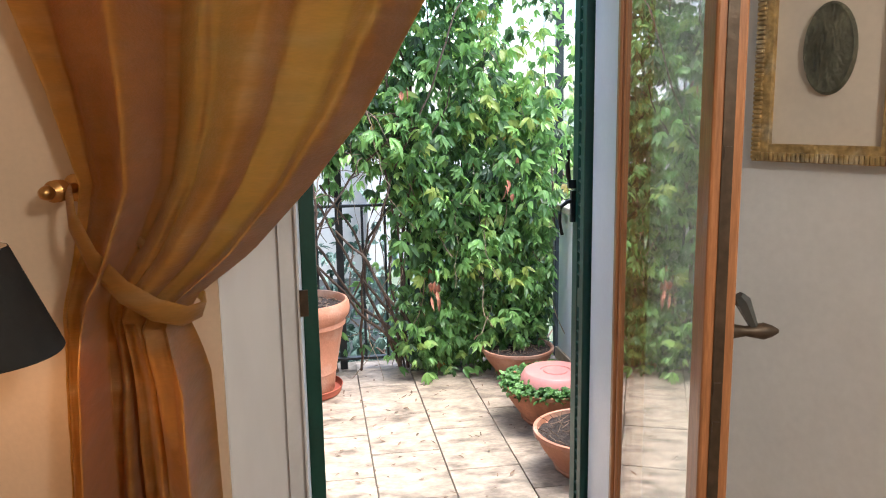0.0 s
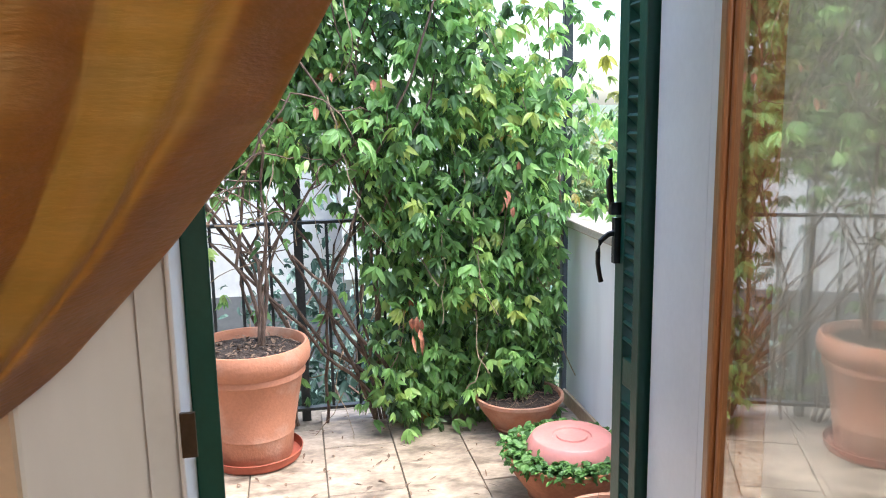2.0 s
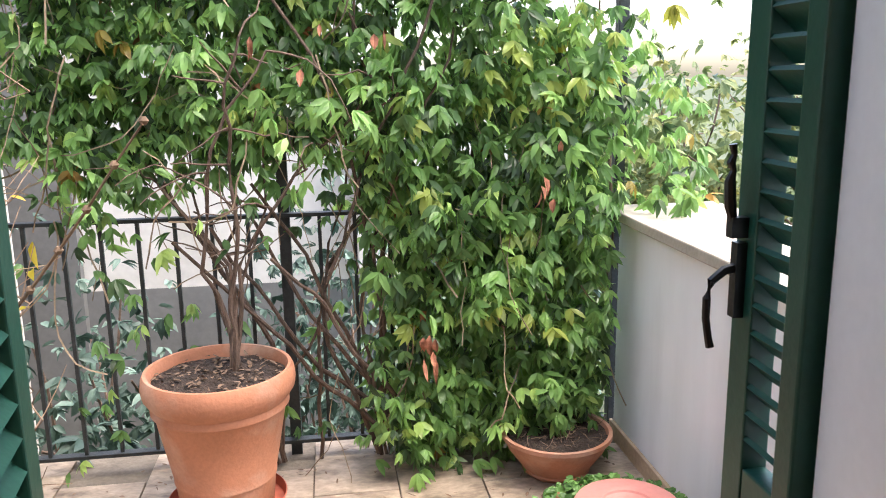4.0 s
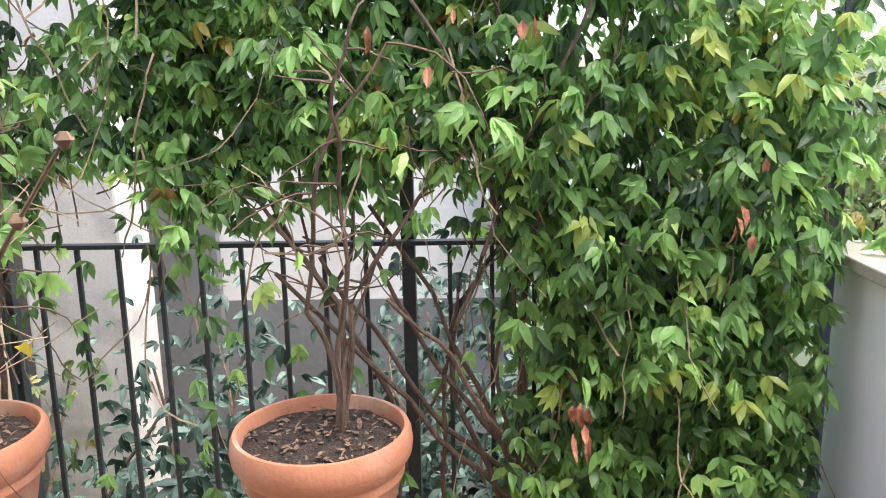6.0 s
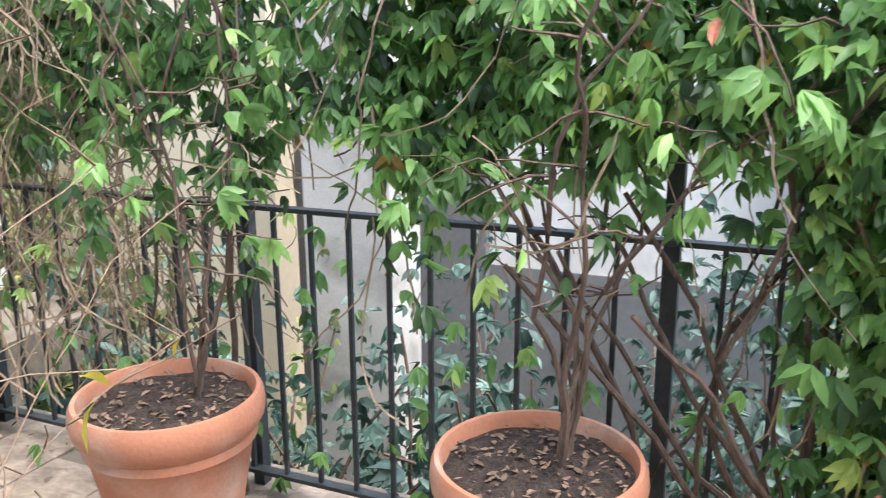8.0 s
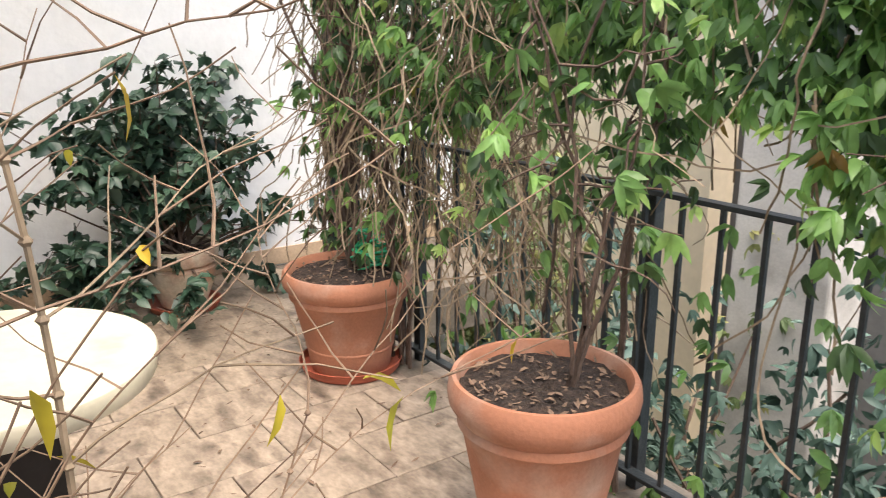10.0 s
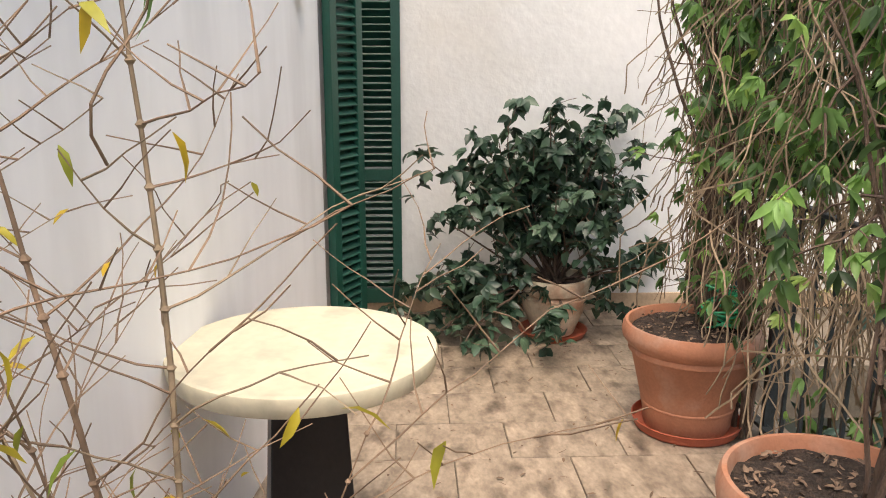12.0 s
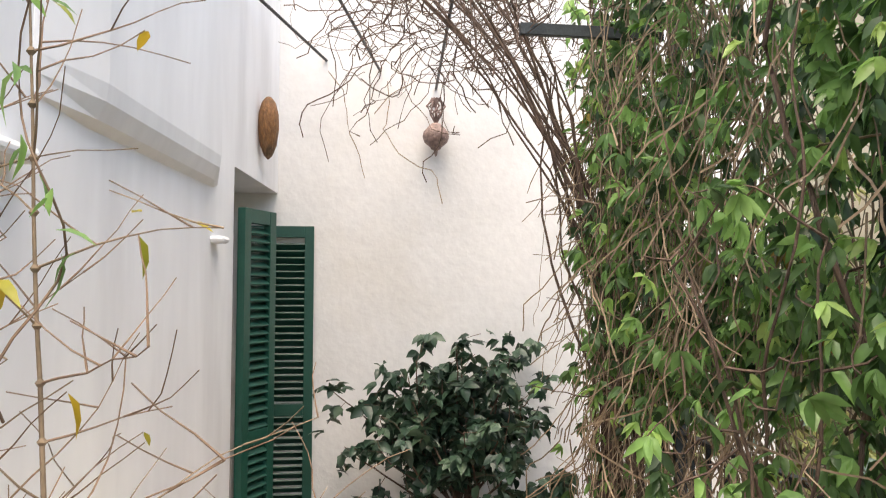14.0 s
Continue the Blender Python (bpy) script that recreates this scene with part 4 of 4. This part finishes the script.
def door_leaf():
    a = math.degrees(math.atan2(1.21 - 2.10, 0.662 - 0.845))
    e = tagged(empty("garden_door", 0.845, 2.10, 0.012, a), "open wooden garden door with one tall glass pane", "door")
    W, H, t, s = 0.905, 2.10, 0.026, 0.075
    q = Build()
    for x0, x1, z0, z1 in ((0, s * 0.45, 0, H), (W - s, W, 0, H), (s * 0.45, W - s, 0, 0.14), (s * 0.45, W - s, H - s, H)):
        q.box(x0, x1, -t, t, z0, z1)
    for x0, x1 in ((s * 0.45, s * 0.45 + 0.014), (W - s - 0.014, W - s)):
        q.box(x0, x1, -t + 0.010, t - 0.010, 0.14, H - s)
    q.ob("leaf_frame", WOOD, bevel=0.005, parent=e)
    q = Build()
    for k in (-0.009, 0.009):
        q.box(s * 0.45 + 0.004, W - s - 0.004, k - 0.002, k + 0.002, 0.15, H - s - 0.01)
    g = tagged(q.ob("pane", glass, parent=e), "clear glass pane")
    g.visible_shadow = False
    q = Build()
    q.box(W, W + 0.003, -0.009, 0.009, 0.10, H - 0.1)
    for z in (0.25, 0.70, 0.98, 1.05, 1.45, 1.78):
        q.box(W + 0.003, W + 0.006, -0.006, 0.006, z, z + 0.02)
    q.ob("lock_strip", LOCK, parent=e)
    q = Build()
    q.tube([(W - 0.035, t, 1.15), (W - 0.035, t + 0.012, 1.15), (W - 0.035, t + 0.03, 1.15), (W - 0.035, t + 0.06, 1.15), (W - 0.035, t + 0.075, 1.15), (W - 0.035, t + 0.085, 1.15)], [0.017, 0.012, 0.009, 0.015, 0.010, 0.004], 14)
    tagged(q.ob("handle", LOCK, smooth=True, parent=e), "turned dark bronze handle stem")
    q = Build()
    q.tube([(W - 0.035, t + 0.045, 1.155), (W - 0.030, t + 0.020, 1.205), (W - 0.028, t + 0.012, 1.215)], [0.007, 0.014, 0.009], 6)
    tagged(q.ob("knob", crystal, parent=e), "cut glass knob")


door_leaf()
q = Build()
q.box(-0.052, -0.030, 2.055, 2.062, 1.02, 1.09)
tagged(q.ob("trim_hinge_plate", LOCK), "small dark hinge plate on the door frame", "hinge", kind="structure")


# ---- curtain and its holder, indoors ----
def interp(z, table_):
    for (z0, a), (z1, c) in zip(table_, table_[1:]):
        if z <= z1:
            s = max(0.0, min(1.0, (z - z0) / (z1 - z0)))
            return a + (c - a) * s
    return table_[-1][1]


def curtain():
    e = tagged(empty("curtain", -0.3, 1.82, 0), "gold woven curtain gathered by a matching tieback", "curtain")
    left = [(0.02, -0.60), (0.60, -0.60), (0.95, -0.585), (1.12, -0.565), (1.25, -0.535), (1.40, -0.512), (1.60, -0.56), (1.80, -0.62), (2.35, -0.80)]
    right = [(0.02, -0.25), (0.60, -0.25), (0.95, -0.265), (1.09, -0.30), (1.14, -0.285), (1.235, -0.155), (1.377, -0.02), (1.53, 0.105), (1.78, 0.25), (2.05, 0.40), (2.35, 0.62)]
    q = Build()
    rows, cols = 120, 150
    v = []
    for i in range(rows + 1):
        z = 0.02 + 2.33 * i / rows
        a, c = interp(z, left), interp(z, right)
        pinch = math.exp(-((z - 1.13) / 0.10) ** 2)
        amp = 0.085 * (1 - 0.5 * pinch) * (0.75 if z > 1.2 else 1.0)
        for k in range(cols + 1):
            u = k / cols
            ph = u + 0.03 * math.sin(z * 2.1 + u * 4)
            lean = u + 0.10 * (z - 1.1) * (u - 0.4) if z > 1.1 else u
            fold = 0.75 * math.sin(lean * 15 + 4 * u * u + 0.5 * math.sin(z * 1.3)) + 0.22 * math.sin(lean * 39 + 1.5 * math.sin(z * 2.0)) + 0.7 * noise.noise(Vector((lean * 7, z * 1.4, 1)))
            fold += 2.2 * math.exp(-((u - 0.36 - 0.05 * (z - 1.6)) / 0.05) ** 2) - 1.1 * math.exp(-((u - 0.26) / 0.07) ** 2)
            if z < 1.1:
                fold += 1.3 * math.exp(-((u - 0.58) / 0.04) ** 2) - 1.5 * math.exp(-((u - 0.80 - 0.05 * math.sin(z * 4)) / 0.09) ** 2)
            wr = 0.010 * noise.noise(Vector((u * 16, z * 6 + u * 9, 4))) + 0.004 * noise.noise(Vector((u * 40, z * 22, 8)))
            sag = -0.05 * math.sin(u * math.pi) * (1 if z > 1.15 else 0.3)
            x = a + (c - a) * u + 0.008 * math.sin(ph * 31 + 1.4)
            v.append((x + 0.3, min(amp * fold + wr + sag - 0.02 * pinch, 0.080 + 0.1 * wr), z))
    f = [(i * (cols + 1) + k, i * (cols + 1) + k + 1, (i + 1) * (cols + 1) + k + 1, (i + 1) * (cols + 1) + k) for i in range(rows) for k in range(cols)]
    q.add(v, f)
    o = q.ob("cloth", CLOTH, parent=e)
    o.data.shade_smooth()
    so = o.modifiers.new("thickness", "SOLIDIFY")
    so.thickness, so.offset = 0.0025, 0
    # turned-over hem along the free edge
    hem = Build()
    k0 = int(cols * 0.91)
    hv = [(v[i * (cols + 1) + k][0] - 0.004 * (k == cols), v[i * (cols + 1) + k][1] + 0.008, v[i * (cols + 1) + k][2]) for i in range(rows + 1) for k in range(k0, cols + 1)]
    w_ = cols + 1 - k0
    hem.add(hv, [(i * w_ + k, i * w_ + k + 1, (i + 1) * w_ + k + 1, (i + 1) * w_ + k) for i in range(rows) for k in range(w_ - 1)])
    ho = hem.ob("hem", CLOTH, parent=e)
    ho.data.shade_smooth()
    hs_ = ho.modifiers.new("thickness", "SOLIDIFY")
    hs_.thickness, hs_.offset = 0.002, 0
    # tieback band: from the holder down round the gather
    q = Build()
    path = [(-0.515, 1.80, 1.36), (-0.50, 1.755, 1.30), (-0.46, 1.725, 1.22), (-0.40, 1.705, 1.155), (-0.34, 1.70, 1.115), (-0.285, 1.715, 1.095), (-0.255, 1.76, 1.098), (-0.262, 1.83, 1.11), (-0.33, 1.88, 1.16), (-0.45, 1.895, 1.28), (-0.515, 1.88, 1.36)]
    n = len(path)
    vv = []
    for i, p in enumerate(path):
        w = 0.012 + 0.010 * math.sin(math.pi * min(1, i / 7))
        for s in (-1, -0.4, 0.4, 1):
            vv.append((p[0] + 0.3 + 0.35 * s * w, p[1] - 1.82 - 0.006 * (1 - s * s), p[2] + 0.03 + s * w))
    q.add(vv, [(i * 4 + k, i * 4 + k + 1, (i + 1) * 4 + k + 1, (i + 1) * 4 + k) for i in range(n - 1) for k in range(3)])
    o = q.ob("tieback", CLOTH, parent=e)
    o.data.shade_smooth()
    so = o.modifiers.new("thickness", "SOLIDIFY")
    so.thickness = 0.006
    q = Build()
    q.tube([(-0.75, 0.02, 2.38), (1.15, 0.02, 2.38)], 0.014, 14)
    for x in (-0.72, 1.12):
        q.tube([(x, 0.02, 2.38), (x, 0.112, 2.38)], 0.009, 8)
    q.ob("curtain_rod", BRASS, smooth=True, parent=e)
    q = Build()
    for k in range(14):
        w = [(-0.46 + k * 0.1 + 0.02 * 0, 0.02 + 0.022 * math.cos(t_), 2.375 + 0.022 * math.sin(t_)) for t_ in [j * 0.524 for j in range(13)]]
        q.tube(w, 0.003, 5)
    q.ob("rings", BRASS, parent=e)


curtain()
q = Build()
q.turned([(0.030, 0.0), (0.032, 0.006), (0.012, 0.012), (0.010, 0.05), (0.020, 0.056), (0.024, 0.066), (0.020, 0.074), (0.025, 0.082), (0.020, 0.09), (0.024, 0.098), (0.012, 0.108), (0.017, 0.12), (0.013, 0.135), (0.003, 0.142)], seg=20)
o = tagged(q.ob("curtain_holdback", BRASS, smooth=True), "turned brass curtain holdback on the wall", "holdback")
o.matrix_basis = pose(-0.535, 1.93, 1.385, 90, 0, -14)


def lamp():
    e = tagged(empty("floor_lamp", -0.62, 1.50, 0.02), "slim black floor lamp with a conical shade", "lamp")
    q = Build()
    q.turned([(0.150, 1.105), (0.152, 1.108), (0.075, 1.30), (0.073, 1.30), (0.147, 1.108)], seg=48, closed=True)
    q.ob("shade", SHADE, smooth=True, parent=e)
    q = Build()
    q.turned([(0.13, 0.0), (0.13, 0.012), (0.03, 0.03), (0.010, 0.05), (0.009, 0.85), (0.018, 0.87), (0.018, 0.90), (0.009, 0.92), (0.009, 1.13), (0.016, 1.135), (0.016, 1.16), (0.003, 1.162)], seg=24)
    q.tube([(-0.13, 0, 1.155), (0, 0, 1.14), (0.13, 0, 1.155)], 0.002, 5)
    o = q.ob("stand", BLACK, smooth=True, parent=e)
    o.location = (0, 0, -0.02)


lamp()


def picture():
    a = math.degrees(math.atan2(0.0 - 1.95, 2.10 - 1.0))
    m = pose(1.0, 1.95, 0, 0, 0, a) @ Matrix.Translation((0.318, -0.002, 1.632))
    e = tagged(empty("framed_picture"), "gilt carved frame around an oval grey relief", "picture")
    e.matrix_basis = m
    w, h, f = 0.17, 0.22, 0.042
    q = Build()
    for x0, x1, z0, z1 in ((-w, -w + f, -h, h), (w - f, w, -h, h), (-w + f, w - f, -h, -h + f), (-w + f, w - f, h - f, h)):
        q.box(x0, x1, -0.024, 0, z0, z1)
    for i in range(40):
        for x in (-w + 0.012, w - 0.012):
            z = -h + 0.01 + i * (2 * h - 0.02) / 39
            q.box(x - 0.010, x + 0.010, -0.033, -0.022, z - 0.004, z + 0.004)
    for i in range(30):
        for z in (-h + 0.012, h - 0.012):
            x = -w + 0.01 + i * (2 * w - 0.02) / 29
            q.box(x - 0.004, x + 0.005, -0.033, -0.022, z - 0.010, z + 0.010)
    q.ob("frame", GILT, bevel=0.002, parent=e)
    q = Build()
    q.box(-w + f, w - f, -0.008, -0.002, -h + f, h - f)
    q.ob("mount", MOUNT, parent=e)
    q = Build()
    q.turned([(0.0, 0.016), (0.05, 0.015), (0.058, 0.012), (0.066, 0.014), (0.07, 0.008), (0.07, 0.0)], seg=40)
    o = q.ob("relief", MEDAL, smooth=True, parent=e)
    o.matrix_basis = Matrix.Translation((0.0, -0.008, 0.035)) @ Matrix.Rotation(radians(90), 4, "X") @ Matrix.Diagonal((0.85, 1.45, 1, 1))


picture()

# ---- ornaments on the outside walls ----
q = Build()
q.turned([(0.004, -0.17), (0.03, -0.15), (0.06, -0.09), (0.075, 0.0), (0.07, 0.08), (0.05, 0.14), (0.02, 0.17), (0.003, 0.172)], seg=22)
o = tagged(q.ob("wall_basket", ORN, smooth=True), "oval brown woven ornament hung on the white wall", "wall ornament")
o.matrix_basis = pose(-3.75, fac_y(-3.75) + 0.05, 2.44, 0, 0, -7) @ Matrix.Diagonal((1, 0.75, 1, 1))
e = tagged(empty("wall_lantern", END_X, 3.955, 2.385), "small ceramic lantern with a lacy iron bracket", "lantern")
q = Build()
q.turned([(0.003, 0.0), (0.010, 0.015), (0.012, 0.035), (0.030, 0.045), (0.034, 0.055), (0.070, 0.085), (0.082, 0.12), (0.075, 0.15), (0.045, 0.185), (0.03, 0.20), (0.003, 0.205)], (0.10, 0, 0), seg=26)
q.ob("body", LANTERN, smooth=True, parent=e)
q = Build()
for i in range(9):
    a = i * 0.7
    q.tube([(0.10, 0, 0.20), (0.10 + 0.03 * math.cos(a), 0.035 * math.sin(a), 0.26), (0.10 + 0.02 * math.cos(a + 1), 0.06 * math.sin(a + 1), 0.31), (0.10 + 0.02 * math.cos(a), 0.025 * math.sin(a), 0.36)], 0.006, 5)
q.tube([(0.0, 0, 0.33), (0.05, 0, 0.37), (0.10, 0, 0.36), (0.10, 0, 0.20)], 0.008, 6)
q.ob("bracket", LANTERN, parent=e)
for y, y2, z in ((3.29, 2.75, 2.98), (3.62, 3.25, 2.93), (3.97, 3.85, 2.83)):
    q = Build()
    q.tube([(END_X - 0.01, y, z), (END_X + 1.5, y2, z + 0.05)], 0.009, 8)
    tagged(q.ob("trellis_rod", BLACK, smooth=True), "thin dark rod fixed into the end wall", "rod", group="trellis rods")

# garden hose coiled on the pot
q = Build()
r = random.Random(44)
ax, ay = POTS["a"]
pts = []
for i in range(170):
    t_ = i * 0.33
    pts.append((ax - 0.02 + (0.07 + 0.02 * math.sin(t_ * 0.37)) * math.cos(t_), ay + 0.14 + (0.085 + 0.03 * math.sin(t_ * 0.21)) * math.sin(t_), 0.515 + 0.055 * math.sin(t_ * 0.71) + 0.05 * math.sin(t_ * 0.13)))
q.tube(pts, 0.0055, 6)
tagged(q.ob("garden_hose", HOSE, smooth=True), "bright green hose tangled on top of a pot", "hose")


# ---- beyond the railing ----
b = Build()
b.box(-9.0, 0.75, 9.0, 9.3, -3.0, -0.35)
b.box(-9.0, -1.9, 8.9, 9.0, -3.0, 4.2)
tagged(b.ob("neighbour_wall_lower", GREYWALL), "grey rendered lower wall of the house opposite", "wall", kind="structure")
b = Build()
b.box(-9.0, 0.75, 9.02, 9.32, -0.35, 3.2)
b.box(0.55, 1.9, 8.6, 9.3, -0.15, 1.6)
tagged(b.ob("neighbour_wall_upper", PALEWALL), "pale rendered upper wall of the house opposite", "wall", kind="structure")
b = Build()
b.box(-12.0, -3.4, 8.0, 8.3, -3.0, 5.0)
tagged(b.ob("neighbour_wall_cream", CREAMWALL), "cream wall of a house opposite", "wall", kind="structure")
# pillar: darker patches paint the dappled light into the render's colour
b = Build()
b.box(-2.75, -2.05, 7.4, 7.9, -3.0, 2.9)
tagged(b.ob("neighbour_pillar", mat("dappled_pillar_render", (0.50, 0.47, 0.44), 0.9, var=0.1, scale=2, bump=0.2, second=(0.26, 0.24, 0.22), amount=0.3, patch=2.5), bevel=0.02), "pale rendered pillar below the terrace", "pillar", kind="structure")


def bush(x, y, z0, rx, ry, rz, n, material, name, label, cat, seed, size=0.09, trunk=None):
    r = random.Random(seed)
    q, pts = Build(), []
    for i in range(26):
        a = r.uniform(0, 6.28)
        d = (rx * math.cos(a) * r.random(), ry * math.sin(a) * r.random(), rz * r.uniform(0.5, 1.0))
        base = (x + r.gauss(0, 0.06), y + r.gauss(0, 0.06), z0 if not trunk else z0 + trunk)
        L = Vector(d).length
        w = wander(base, d, 12, L / 11, 0.14, r=r)
        q.tube(w, [0.02 * (1 - 0.8 * k / 13) + 0.003 for k in range(13)], 4)
        pts += w[3:]
    if trunk:
        w = wander((x, y, z0), (0, 0, 1), 8, (trunk + 0.2) / 8, 0.08, r=r)
        q.tube(w, [0.11 * (1 - 0.5 * k / 9) for k in range(9)], 8)
    o = tagged(q.ob(name, BARK, smooth=True), label, cat)
    sets = [spray(size, size * 0.4, c, r) for c in (3, 4, 5)]
    P, T, S, C = [], [], [], []
    for _ in range(n):
        p = r.choice(pts)
        P.append(np.array((p.x + r.gauss(0, 0.16 * rx), p.y + r.gauss(0, 0.16 * ry), p.z + r.gauss(0, 0.12 * rz))))
        T.append(facing(r.uniform(0, 6.28), r.gauss(-0.4, 0.6), r.gauss(0, 0.5)))
        S.append(r.uniform(0.7, 1.4)), C.append(r.random())
    tagged(scatter("foliage", sets, P, T, S, C, material, o), kind="stuff")


# beyond x = -3 the paler leaf colour stands in for sunlight
for i, (x, y, rx, rz) in enumerate(((-0.9, 6.3, 0.8, 3.3), (-2.3, 5.9, 0.9, 3.0), (0.5, 6.6, 0.8, 3.4), (-3.8, 6.0, 1.0, 3.3), (1.3, 6.0, 0.7, 3.4), (-5.2, 6.4, 1.2, 4.2))):
    bush(x, y, -3.0, rx, 0.7, rz, 2600, PALE if x < -3 else BUSH, "garden_bush", "bush below the terrace, sunlight painted into its pale green leaves" if x < -3 else "bluish green bush growing below the terrace", "bush", 60 + i)
for i, (x, y, rx, rz, tr) in enumerate(((3.6, 9.5, 1.6, 2.3, 2.0), (5.6, 8.2, 1.5, 1.9, 2.0), (3.0, 12.5, 1.8, 2.9, 2.0), (7.5, 12.0, 2.2, 2.6, 2.2), (-6.5, 7.2, 1.6, 3.0, 2.5))):
    bush(x, y, -3.0, rx, rx, rz, 3000, PALE, "garden_tree", "pale green tree in the garden beyond", "tree", 80 + i, 0.11, tr)


# ---- floor tiles and litter ----
TX, TY = 0.318, 0.455
bm = bmesh.new()
bmesh.ops.create_cube(bm, size=1)
for vtx in bm.verts:
    vtx.co = Vector((vtx.co.x * (TX - 0.005), vtx.co.y * (TY - 0.005), vtx.co.z * 0.018))
bmesh.ops.bevel(bm, geom=bm.edges[:], offset=0.002, segments=1, affect="EDGES")
tile_me = bpy.data.meshes.new("tile")
bm.to_mesh(tile_me)
bm.free()
tile_me.materials.append(TILE)
floor = bpy.data.objects["floor_terrace"]
tr_ = random.Random(2)
for i in range(-14, 5):
    cx = 0.36 + i * TX
    off = (i % 2) * TY * 0.5 + 0.05
    for j in range(-1, 8):
        cy = 4.86 - 0.5 * TY + off - j * TY - 0.11
        if END_X + 0.1 < cx < PAR_X + 0.1 and cy > 2.0 and cy < 4.80:
            o = new("tile", tile_me)
            o.parent = floor
            o.location = (cx, cy, -0.009 + tr_.gauss(0, 0.0007))
q = Build()
for _ in range(950):
    x = tr_.uniform(-4.1, 1.4)
    y = 2.6 + 2.1 * tr_.random() ** 0.7
    if x < -0.8 and tr_.random() < 0.45:
        continue
    v, f = blade(tr_.uniform(0.012, 0.05), tr_.uniform(0.004, 0.014), tr_.uniform(-0.3, 0.3), tr_.uniform(0, 0.7))
    M = Matrix.Rotation(tr_.uniform(0, 6.28), 3, "Z") @ Matrix.Rotation(tr_.gauss(0, 0.08), 3, "X")
    q.add([M @ p + Vector((x, y, 0.006)) for p in v], f)
tagged(q.ob("leaf_litter", CHIP), "dry leaf scraps scattered on the tiles", "litter", kind="stuff")
